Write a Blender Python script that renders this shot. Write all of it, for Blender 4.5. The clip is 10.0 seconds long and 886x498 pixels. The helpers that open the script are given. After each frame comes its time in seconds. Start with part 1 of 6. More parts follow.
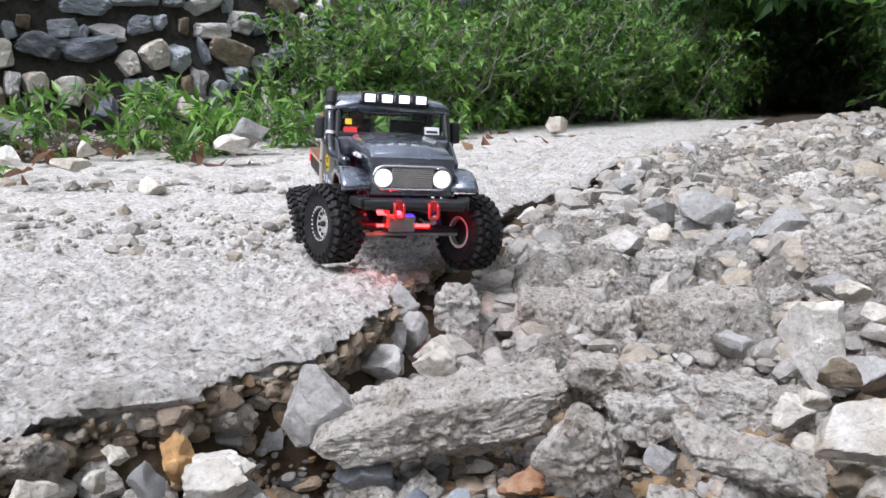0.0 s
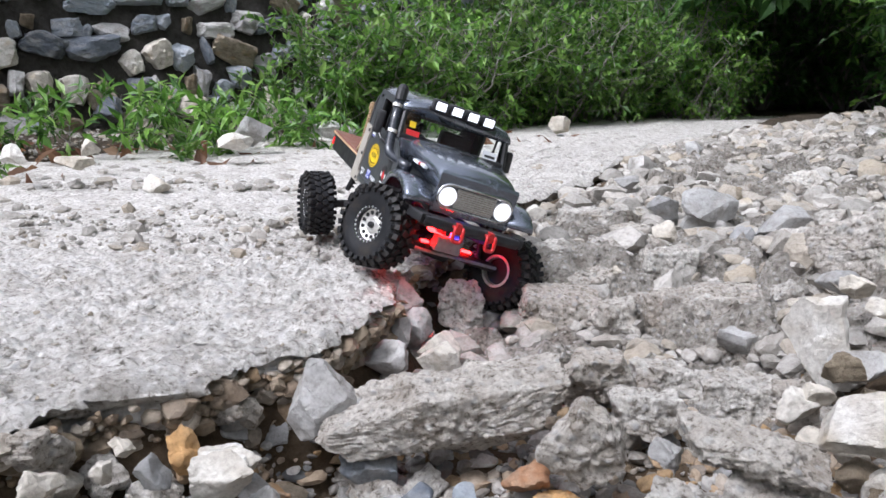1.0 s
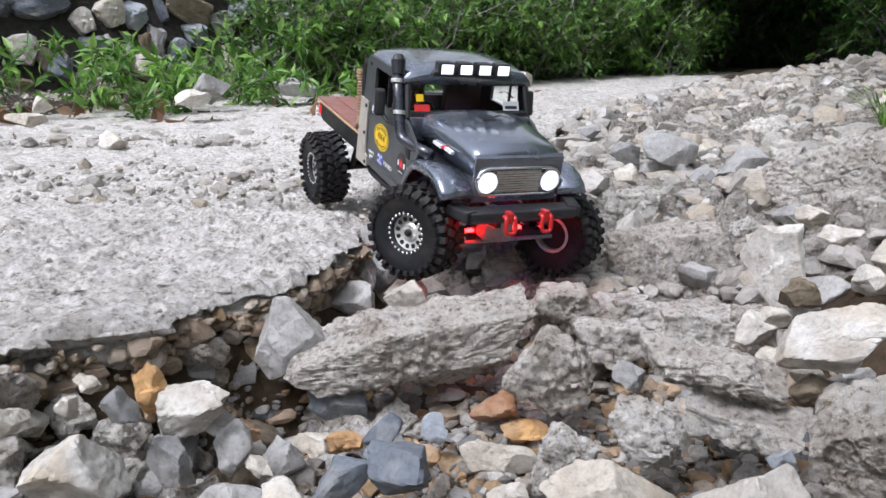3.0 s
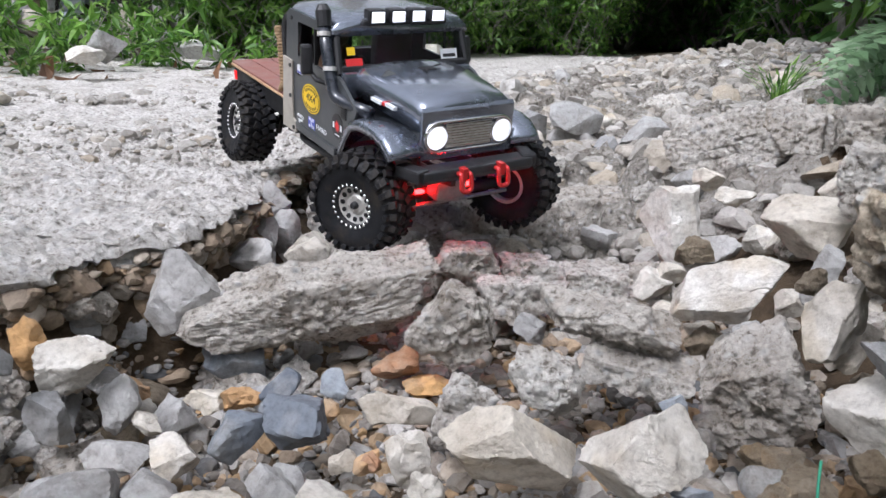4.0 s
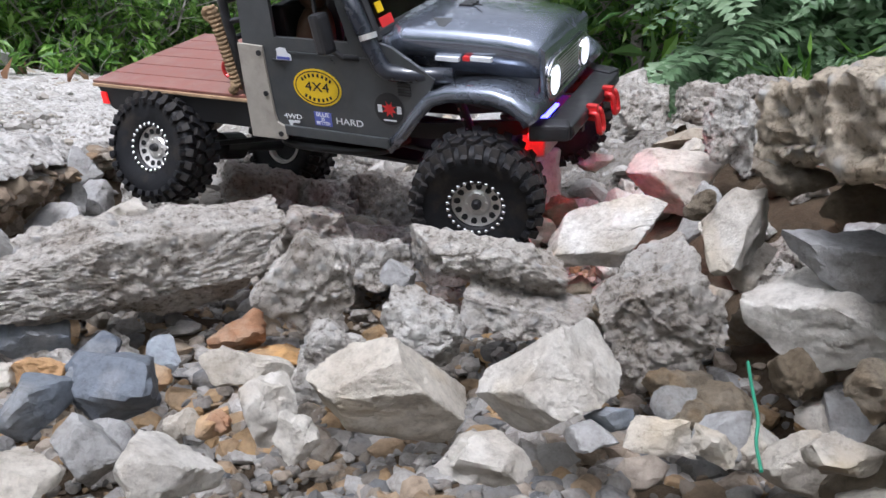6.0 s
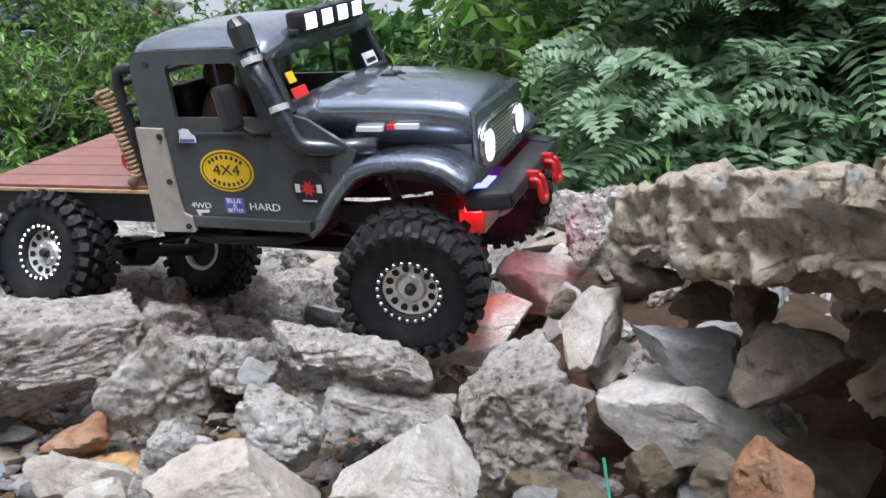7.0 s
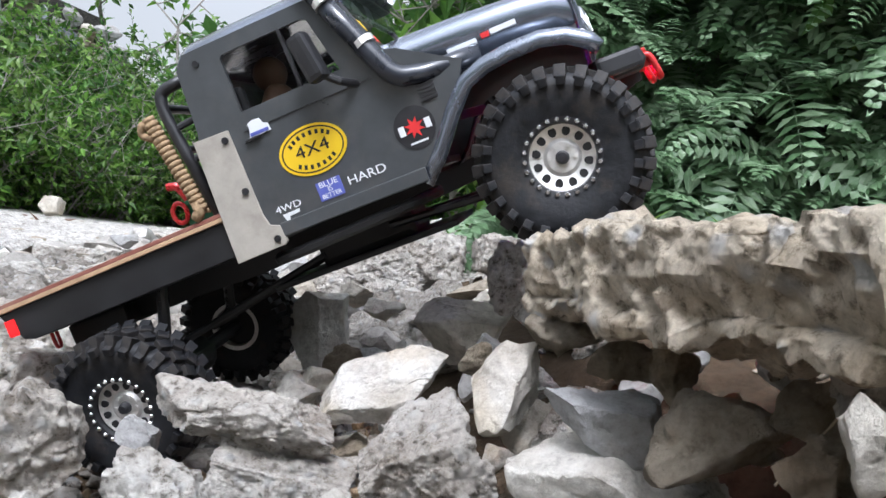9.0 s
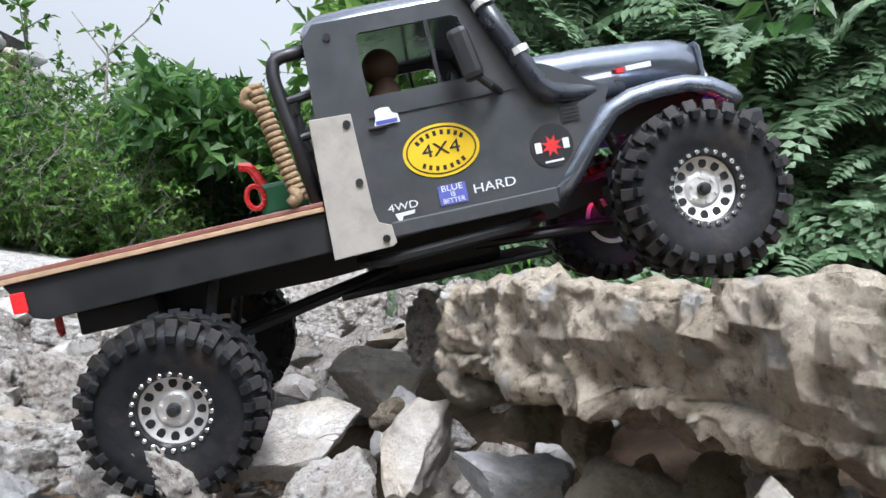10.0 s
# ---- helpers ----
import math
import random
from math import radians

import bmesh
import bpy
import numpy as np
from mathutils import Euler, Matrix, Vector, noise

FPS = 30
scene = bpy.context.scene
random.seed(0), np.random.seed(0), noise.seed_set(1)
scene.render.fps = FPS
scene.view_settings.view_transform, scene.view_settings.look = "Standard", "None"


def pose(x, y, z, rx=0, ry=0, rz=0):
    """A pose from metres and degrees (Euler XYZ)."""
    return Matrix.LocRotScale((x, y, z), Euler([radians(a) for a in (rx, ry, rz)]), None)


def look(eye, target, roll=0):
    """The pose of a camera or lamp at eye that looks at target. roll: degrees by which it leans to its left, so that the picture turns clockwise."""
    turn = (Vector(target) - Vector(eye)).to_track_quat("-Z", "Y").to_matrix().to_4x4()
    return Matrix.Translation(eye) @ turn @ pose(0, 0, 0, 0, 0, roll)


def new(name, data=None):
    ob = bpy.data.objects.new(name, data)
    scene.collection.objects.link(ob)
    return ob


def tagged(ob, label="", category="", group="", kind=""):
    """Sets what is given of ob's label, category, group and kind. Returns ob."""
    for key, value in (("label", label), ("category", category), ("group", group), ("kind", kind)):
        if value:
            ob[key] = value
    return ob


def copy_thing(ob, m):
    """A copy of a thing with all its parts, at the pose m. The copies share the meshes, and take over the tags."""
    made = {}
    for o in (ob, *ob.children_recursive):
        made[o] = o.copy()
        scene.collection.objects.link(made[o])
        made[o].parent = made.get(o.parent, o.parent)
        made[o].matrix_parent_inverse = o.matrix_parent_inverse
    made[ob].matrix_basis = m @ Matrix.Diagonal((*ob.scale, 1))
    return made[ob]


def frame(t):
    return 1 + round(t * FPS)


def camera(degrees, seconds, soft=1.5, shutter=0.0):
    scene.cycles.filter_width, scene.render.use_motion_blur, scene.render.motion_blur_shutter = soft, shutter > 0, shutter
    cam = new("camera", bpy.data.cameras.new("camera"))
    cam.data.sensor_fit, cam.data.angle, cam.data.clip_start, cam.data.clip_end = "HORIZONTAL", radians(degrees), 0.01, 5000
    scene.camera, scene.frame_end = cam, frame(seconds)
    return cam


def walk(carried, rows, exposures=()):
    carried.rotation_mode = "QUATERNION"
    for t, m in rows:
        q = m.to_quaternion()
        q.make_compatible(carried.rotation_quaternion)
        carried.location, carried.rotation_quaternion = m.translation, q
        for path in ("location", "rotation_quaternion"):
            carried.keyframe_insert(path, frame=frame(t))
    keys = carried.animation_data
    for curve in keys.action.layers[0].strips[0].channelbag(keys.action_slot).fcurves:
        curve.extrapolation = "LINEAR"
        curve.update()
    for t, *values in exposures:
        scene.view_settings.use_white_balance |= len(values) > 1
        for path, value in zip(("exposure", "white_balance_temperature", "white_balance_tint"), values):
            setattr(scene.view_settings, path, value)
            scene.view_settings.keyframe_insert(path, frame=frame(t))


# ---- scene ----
cam = camera(59.4, 10.0)
METRES, EYE, TILT, LEAN, TURN = 0.36, 0.306, -13.0, 0.0, 0.0
ROWS = [
    (0.0, 0.0, 0.0, 0.0, 0.0, 0.0, -0.0),
    (0.5, -0.0029, -0.0048, 0.0001, 0.09, -0.0, 0.0),
    (1.0, -0.0073, -0.0062, -0.0178, 0.16, 0.05, -0.05),
    (1.5, -0.0024, -0.0252, -0.0756, -0.29, -0.62, 0.18),
    (2.0, -0.0039, -0.0195, -0.079, -0.64, -1.1, 0.34),
    (3.5, -0.0094, -0.0038, -0.1358, -5.13, -3.36, 0.71),
    (4.0, 0.0131, 0.0217, -0.1768, -9.02, -4.14, -0.07),
    (4.5, -0.0112, 0.1301, -0.2173, -11.78, -5.48, 0.45),
    (5.0, 0.0063, 0.2569, -0.2692, -13.99, -6.56, 0.64),
    (6.5, -0.0565, 0.2588, -0.4736, -27.38, 4.28, -0.42),
    (7.0, 0.0098, 0.2664, -0.4605, -31.0, 7.59, -0.52),
    (7.5, 0.049, 0.2877, -0.4456, -33.01, 9.12, -0.54),
    (8.0, 0.0685, 0.2991, -0.4411, -33.84, 9.62, -0.67),
    (8.5, 0.0898, 0.3147, -0.4376, -34.3, 9.89, -0.77),
    (9.0, 0.1279, 0.332, -0.4267, -35.35, 10.55, -0.87),
    (9.5, 0.1478, 0.3425, -0.412, -37.76, 12.07, -0.87),
    (10.0, 0.1796, 0.352, -0.4006, -40.59, 13.71, -1.41),
]
walk(cam, [(t, pose(0, 0, EYE, TILT, LEAN, TURN) @ pose(METRES * x, METRES * y, METRES * z, 90 + pitch, roll, yaw)) for t, x, y, z, yaw, pitch, roll in ROWS], exposures=((0.0, -0.54, 5900, 15), (5.0, -0.63, 5920, 15), (7.0, -0.38, 5780, 14), (10.0, -0.15, 5800, 12)))

# ---- light: an overcast day, soft and nearly white ----
SUN_AZ, SUN_EL = 224.0, 57.0     # degrees; azimuth from +x, counter-clockwise
world = bpy.data.worlds.new("overcast_sky")
scene.world = world
world.use_nodes = True
wn, wl = world.node_tree.nodes, world.node_tree.links
sky = wn.new("ShaderNodeTexSky")
sky.sky_type = "NISHITA"
sky.sun_disc = False
sky.sun_elevation = radians(SUN_EL)
sky.sun_rotation = radians(90 - SUN_AZ)
sky.air_density, sky.dust_density, sky.ozone_density = 2.0, 6.0, 1.0
veil = wn.new("ShaderNodeHueSaturation")
veil.inputs["Saturation"].default_value = 0.12
veil.inputs["Value"].default_value = 1.8
wl.new(sky.outputs[0], veil.inputs["Color"])
wl.new(veil.outputs[0], wn["Background"].inputs["Color"])
wn["Background"].inputs["Strength"].default_value = 0.15
sun = new("sun", bpy.data.lights.new("sun", "SUN"))
sun.data.energy, sun.data.angle, sun.data.color = 3.9, radians(16), (1.0, 0.985, 0.97)
sun.matrix_basis = look((0, 0, 10), Vector((0, 0, 10)) - Vector((math.cos(radians(SUN_AZ)) * math.cos(radians(SUN_EL)), math.sin(radians(SUN_AZ)) * math.cos(radians(SUN_EL)), math.sin(radians(SUN_EL)))))

# ---- materials ----
def nodes_of(name):
    m = bpy.data.materials.new(name)
    m.use_nodes = True
    return m, m.node_tree.nodes, m.node_tree.links, m.node_tree.nodes["Principled BSDF"]


def ramp(nt, links, source, stops):
    r = nt.new("ShaderNodeValToRGB")
    while len(r.color_ramp.elements) < len(stops):
        r.color_ramp.elements.new(0.5)
    for e, (p, c) in zip(r.color_ramp.elements, stops):
        e.position, e.color = p, (*c, 1)
    links.new(source, r.inputs[0])
    return r.outputs[0]


def noise_tex(nt, links, coord, scale, detail=6, rough=0.6, out=0):
    n = nt.new("ShaderNodeTexNoise")
    n.inputs["Scale"].default_value, n.inputs["Detail"].default_value, n.inputs["Roughness"].default_value = scale, detail, rough
    links.new(coord, n.inputs["Vector"])
    return n.outputs[out]


def mix(nt, links, a, b, fac, mode="MIX"):
    n = nt.new("ShaderNodeMix")
    n.data_type, n.blend_type = "RGBA", mode
    for sock, v in ((n.inputs[0], fac), (n.inputs[6], a), (n.inputs[7], b)):
        if isinstance(v, (int, float)):
            sock.default_value = v
        elif isinstance(v, tuple):
            sock.default_value = (*v, 1)
        else:
            links.new(v, sock)
    return n.outputs[2]


def bump(nt, links, height, p, strength=0.5, distance=0.004, normal=None):
    b = nt.new("ShaderNodeBump")
    b.inputs["Strength"].default_value, b.inputs["Distance"].default_value = strength, distance
    links.new(height, b.inputs["Height"])
    if normal is not None:
        links.new(normal, b.inputs["Normal"])
    links.new(b.outputs[0], p.inputs["Normal"])
    return b.outputs[0]


def stone_mat(name, tones, stain, grain=90.0, rough=0.85, relief=0.004, speck=0.0, warm=None, island=False):
    """Stone: a tone for each rock, mottling, fine grain and stains in patches; speck: pebbles bound in it."""
    m, n, l, p = nodes_of(name)
    geo, info = n.new("ShaderNodeTexCoord"), n.new("ShaderNodeObjectInfo")
    shift = n.new("ShaderNodeVectorMath")
    shift.operation = "ADD"
    l.new(geo.outputs["Object"], shift.inputs[0])
    l.new(info.outputs["Location"], shift.inputs[1])
    co = shift.outputs[0]
    pick = n.new("ShaderNodeNewGeometry").outputs["Random Per Island"] if island else info.outputs["Random"]
    base = ramp(n, l, pick, [(i / max(1, len(tones) - 1), c) for i, c in enumerate(tones)])
    big = noise_tex(n, l, co, 22, 5)
    col = mix(n, l, base, tuple(0.62 * c for c in stain), ramp(n, l, big, [(0.45, (0, 0, 0)), (0.72, (0.75, 0.75, 0.75))]))
    fine = noise_tex(n, l, co, grain * 2.2, 8, 0.75)
    col = mix(n, l, col, ramp(n, l, fine, [(0.3, (0.62, 0.60, 0.58)), (0.5, (0.97, 0.97, 0.97)), (0.7, (1.15, 1.14, 1.12))]), 0.7, "MULTIPLY")
    if warm:
        w = noise_tex(n, l, co, 13, 3)
        col = mix(n, l, col, warm, ramp(n, l, w, [(0.56, (0, 0, 0)), (0.7, (0.6, 0.6, 0.6))]))
    # shade of small cavities, multiplied into the colour
    pit_shade = noise_tex(n, l, co, grain * 1.7, 7, 0.7)
    col = mix(n, l, col, ramp(n, l, pit_shade, [(0.35, (0.22, 0.19, 0.16)), (0.46, (0.84, 0.82, 0.79)), (0.58, (1.04, 1.04, 1.04)), (0.74, (1.25, 1.25, 1.24))]), 0.85 if speck else 0.35, "MULTIPLY")
    height = noise_tex(n, l, co, grain, 10, 0.7)
    if speck:
        v = n.new("ShaderNodeTexVoronoi")
        v.inputs["Scale"].default_value = speck
        l.new(co, v.inputs["Vector"])
        peb = ramp(n, l, v.outputs["Distance"], [(0.15, (1, 1, 1)), (0.45, (0, 0, 0))])
        which = ramp(n, l, v.outputs["Color"], [(0.55, (0, 0, 0)), (0.6, (1, 1, 1))])
        both = mix(n, l, peb, which, 1.0, "MULTIPLY")
        tint = ramp(n, l, v.outputs["Color"], [(0.5, (0.36, 0.36, 0.37)), (0.75, (0.58, 0.56, 0.52)), (1.0, (0.70, 0.68, 0.64))])
        col = mix(n, l, col, tint, both)
        height = mix(n, l, height, peb, 0.25)
    l.new(col, p.inputs["Base Color"])
    p.inputs["Roughness"].default_value = rough
    p.inputs["Specular IOR Level"].default_value = 0.3
    tiny = noise_tex(n, l, co, grain * 6.5, 6, 0.75)
    nrm = bump(n, l, tiny, p, 1.0, relief * 0.45)
    bump(n, l, height, p, 1.0, relief * 1.6, nrm)
    return m


def plain(name, colour, rough=0.5, metal=0.0, wear=0.25, scale=60.0, coat=0.0, dirt=None, relief=0.0, gloss=0.5):
    m, n, l, p = nodes_of(name)
    co = n.new("ShaderNodeTexCoord").outputs["Object"]
    f = noise_tex(n, l, co, scale, 8, 0.65)
    lo, hi = tuple(c * (1 - wear) for c in colour), tuple(min(1, c * (1 + wear)) for c in colour)
    col = ramp(n, l, f, [(0.3, lo), (0.7, hi)])
    if dirt:
        d = noise_tex(n, l, co, scale * 0.35, 6, 0.7)
        col = mix(n, l, col, dirt, ramp(n, l, d, [(0.5, (0, 0, 0)), (0.75, (0.7, 0.7, 0.7))]))
    l.new(col, p.inputs["Base Color"])
    r = ramp(n, l, f, [(0.25, (max(0, rough - 0.12),) * 3), (0.75, (min(1, rough + 0.15),) * 3)])
    l.new(r, p.inputs["Roughness"])
    p.inputs["Metallic"].default_value = metal
    p.inputs["Coat Weight"].default_value = coat
    p.inputs["Specular IOR Level"].default_value = gloss
    p.inputs["Coat Roughness"].default_value = 0.12
    if relief:
        bump(n, l, f, p, 0.6, relief)
    return m


def glow(name, colour, strength):
    m, n, l, p = nodes_of(name)
    p.inputs["Base Color"].default_value = (*colour, 1)
    p.inputs["Emission Color"].default_value = (*colour, 1)
    p.inputs["Emission Strength"].default_value = strength
    return m


def leaf_mat(name, tones, rough=0.45):
    m, n, l, p = nodes_of(name)
    geo = n.new("ShaderNodeNewGeometry")
    info = n.new("ShaderNodeObjectInfo")
    col = ramp(n, l, geo.outputs["Random Per Island"], [(i / (len(tones) - 1), c) for i, c in enumerate(tones)])
    hue = n.new("ShaderNodeHueSaturation")
    l.new(col, hue.inputs["Color"])
    l.new(ramp(n, l, info.outputs["Random"], [(0, (0.7, 0.7, 0.7)), (1, (1.25, 1.25, 1.25))]), hue.inputs["Value"])
    co = n.new("ShaderNodeTexCoord").outputs["Object"]
    l.new(mix(n, l, hue.outputs[0], ramp(n, l, noise_tex(n, l, co, 40, 3), [(0.3, (0.7, 0.7, 0.6)), (0.7, (1.15, 1.15, 1.1))]), 0.8, "MULTIPLY"), p.inputs["Base Color"])
    p.inputs["Roughness"].default_value = rough
    tr = n.new("ShaderNodeBsdfTranslucent")
    l.new(hue.outputs[0], tr.inputs["Color"])
    ms = n.new("ShaderNodeMixShader")
    ms.inputs[0].default_value = 0.42
    l.new(p.outputs[0], ms.inputs[1])
    l.new(tr.outputs[0], ms.inputs[2])
    l.new(ms.outputs[0], n["Material Output"].inputs["Surface"])
    return m


CONCRETE = stone_mat("weathered_concrete", [(0.70, 0.68, 0.65), (0.73, 0.71, 0.68)], (0.60, 0.55, 0.48), 70, 0.9, 0.006, 60.0)
CHUNK = stone_mat("broken_concrete", [(0.58, 0.54, 0.49), (0.68, 0.65, 0.605), (0.62, 0.575, 0.515), (0.71, 0.69, 0.65), (0.64, 0.605, 0.555)], (0.56, 0.47, 0.38), 80, 0.92, 0.007, 85.0)
TAN = stone_mat("pale_pebbly_concrete", [(0.68, 0.60, 0.48), (0.68, 0.60, 0.48)], (0.62, 0.47, 0.30), 80, 0.92, 0.006, 70.0, (0.56, 0.45, 0.30))
PALE = stone_mat("pale_limestone", [(0.66, 0.635, 0.585), (0.60, 0.555, 0.475), (0.70, 0.685, 0.645)], (0.58, 0.50, 0.39), 60, 0.8, 0.003, 0.0, (0.54, 0.44, 0.29))
GREY = stone_mat("grey_stone", [(0.36, 0.36, 0.355), (0.52, 0.515, 0.50), (0.30, 0.30, 0.30), (0.64, 0.63, 0.61)], (0.40, 0.36, 0.31), 60, 0.8, 0.003)
BROWN = stone_mat("brown_grey_stone", [(0.34, 0.28, 0.20), (0.40, 0.35, 0.28), (0.36, 0.285, 0.195)], (0.24, 0.175, 0.10), 75, 0.85, 0.008, 0.0, (0.42, 0.27, 0.13))
OCHRE = stone_mat("ochre_stone", [(0.58, 0.34, 0.13), (0.50, 0.31, 0.16), (0.32, 0.16, 0.09)], (0.68, 0.58, 0.45), 60, 0.8, 0.0025)
BLUE = stone_mat("blue_grey_stone", [(0.28, 0.32, 0.37), (0.10, 0.115, 0.14), (0.38, 0.42, 0.46)], (0.58, 0.58, 0.57), 60, 0.7, 0.002)
# brown soil, its colour darkened to hold the shade in gaps between rocks
GRAVEL = stone_mat("gravel_soil_gap_shade", [(0.12, 0.085, 0.052), (0.12, 0.085, 0.052)], (0.09, 0.06, 0.035), 55, 0.95, 0.008, 0.0, (0.24, 0.15, 0.08))
MIXED = stone_mat("mixed_gravel", [(0.47, 0.445, 0.41), (0.33, 0.315, 0.29), (0.55, 0.525, 0.49), (0.40, 0.345, 0.27), (0.41, 0.385, 0.35), (0.52, 0.495, 0.46)], (0.44, 0.41, 0.36), 60, 0.9, 0.003, island=True)
BED = stone_mat("crushed_concrete_bed", [(0.46, 0.43, 0.39), (0.46, 0.43, 0.39)], (0.24, 0.19, 0.14), 60, 0.95, 0.014, 110.0)
PITGRAVEL = stone_mat("damp_mixed_gravel", [(0.30, 0.25, 0.19), (0.16, 0.165, 0.17), (0.50, 0.48, 0.45), (0.42, 0.27, 0.13), (0.24, 0.22, 0.20), (0.56, 0.54, 0.51)], (0.30, 0.24, 0.17), 60, 0.85, 0.003, island=True)
LIP = stone_mat("brown_broken_bedding", [(0.36, 0.29, 0.21), (0.24, 0.18, 0.13), (0.48, 0.44, 0.38), (0.30, 0.20, 0.11)], (0.34, 0.27, 0.19), 60, 0.9, 0.003, island=True)
DARKWALL = stone_mat("damp_mortar_wall", [(0.075, 0.07, 0.062), (0.075, 0.07, 0.062)], (0.05, 0.045, 0.035), 30, 0.95, 0.02)
SOIL = stone_mat("leaf_litter", [(0.11, 0.085, 0.06), (0.11, 0.085, 0.06)], (0.06, 0.05, 0.035), 30, 0.95, 0.02)
BARK = stone_mat("grey_bark", [(0.30, 0.28, 0.25), (0.38, 0.36, 0.33)], (0.20, 0.19, 0.16), 30, 0.9, 0.01)
LEAF = leaf_mat("green_leaves", [(0.035, 0.095, 0.018), (0.085, 0.20, 0.030), (0.16, 0.32, 0.05), (0.28, 0.44, 0.12)])
LEAFD = leaf_mat("dark_leaves", [(0.04, 0.11, 0.028), (0.09, 0.21, 0.052), (0.15, 0.30, 0.075)])
FERN = leaf_mat("grey_green_fern", [(0.10, 0.19, 0.09), (0.20, 0.32, 0.18), (0.34, 0.46, 0.31)])
DRY = leaf_mat("dry_leaves", [(0.16, 0.07, 0.04), (0.28, 0.15, 0.08), (0.20, 0.10, 0.07), (0.33, 0.22, 0.14)], 0.7)
ROOT = plain("pale_root", (0.36, 0.29, 0.20), 0.8)
CORD = plain("green_cord", (0.03, 0.22, 0.13), 0.4)

# ---- helpers for meshes ----
def mesh_of(name, verts, faces, material, smooth=False):
    me = bpy.data.meshes.new(name)
    me.from_pydata([tuple(v) for v in verts], [], [tuple(f) for f in faces])
    me.materials.append(material)
    if smooth:
        me.shade_smooth()
    me.update()
    return me


def part(name, bm, material, parent, label="", m=None, smooth=False):
    """Links a bmesh (or a mesh) as one mesh object under a thing or a part."""
    if isinstance(bm, bmesh.types.BMesh):
        me = bpy.data.meshes.new(name)
        bmesh.ops.recalc_face_normals(bm, faces=bm.faces)
        bm.to_mesh(me)
        bm.free()
        me.materials.append(material)
        if smooth:
            me.shade_smooth()
    else:
        me = bm
    ob = new(name, me)
    ob.parent = parent
    if m is not None:
        ob.matrix_basis = m
    return tagged(ob, label)


def fbm(x, y, z=0.0, octaves=4):
    return noise.fractal((x, y, z), 1.0, 2.0, octaves)


def chip(q):
    """A constant for each flake of a broken face, from -0.5 to 0.5."""
    p = noise.voronoi(q)[1][0]
    u = math.sin(p.x * 12.9898 + p.y * 78.233 + p.z * 37.719) * 43758.5453
    return u - math.floor(u) - 0.5


def smooth(a, b, x):
    u = min(1.0, max(0.0, (x - a) / (b - a)))
    return u * u * (3 - 2 * u)


def lerp_table(table, v):
    if v <= table[0][0]:
        return table[0][1]
    for (a, p), (b, q) in zip(table, table[1:]):
        if v <= b:
            return p + (q - p) * (v - a) / (b - a)
    return table[-1][1]


# the broken edge of the road slab: x at each y
EDGE = ((-1.5, -1.0), (0.2, -0.75), (0.45, -0.50), (0.59, -0.37), (0.66, -0.31), (0.69, -0.24), (0.76, -0.205), (0.79, -0.14), (0.87, -0.10), (0.94, -0.073),
        (1.05, -0.07), (1.25, -0.01), (1.75, 0.167), (2.03, 0.37), (2.57, 0.58), (3.2, 0.99), (3.6, 1.25), (5.0, 2.2))
SLAB_Z = 0.018


def edge_x(y):
    return lerp_table(EDGE, y) + 0.014 * fbm(y * 18, 3.1) + 0.007 * fbm(y * 60, 7.7)


def ground_z(x, y):
    """The ground below the loose stones: a washed-out gully beside the road slab, rubble banked up on its far side."""
    d = x - lerp_table(EDGE, y)
    road = -0.040 - 0.020 * smooth(-0.06, 0.0, d)
    field = -0.085 + 0.075 * smooth(0.75, 1.35, y) + 0.03 * smooth(1.4, 2.4, y)
    field += 0.15 * smooth(0.30, 0.62, x - 0.12 * max(0.0, y - 0.7)) * smooth(1.6, 0.9, y)
    field += (0.09 * smooth(0.5, 1.4, x - 0.3 * (y - 1.2)) + 0.06 * smooth(1.2, 2.2, x)) * smooth(1.0, 1.7, y) * smooth(5.5, 2.6, y)
    pit = math.exp(-(((x + 0.03) / 0.26) ** 2 + ((y - 0.58) / 0.24) ** 2))
    field -= 0.085 * pit
    gully = math.exp(-((d - 0.07) / 0.07) ** 2) * smooth(0.6, 0.8, y) * smooth(2.6, 1.1, y)
    field -= 0.05 * gully
    z = road + (field - road) * smooth(-0.03, 0.04, d)
    bank = smooth(0.0, 1.6, (-x - 0.80) * 0.80 + (y - 1.5) * 0.45 - 0.1) if x < 0.3 else 0.0
    z += 0.11 * bank * smooth(0.5, -0.6, x)
    far = math.hypot(x, y)
    z += 0.5 * smooth(12, 60, far)
    return z + 0.010 * fbm(x * 14, y * 14, 2.0) * smooth(30, 3, far) + 0.02 * fbm(x * 2, y * 2, 5.0)


def axis_steps(lo, hi, fine_lo, fine_hi, step, growth=1.16):
    xs, v, s = [], fine_lo, step
    while v <= fine_hi:
        xs.append(v)
        v += step
    up, s = xs[-1], step
    while up < hi:
        s *= growth
        up += s
        xs.append(up)
    dn, s = xs[0], step
    while dn > lo:
        s *= growth
        dn -= s
        xs.insert(0, dn)
    return xs


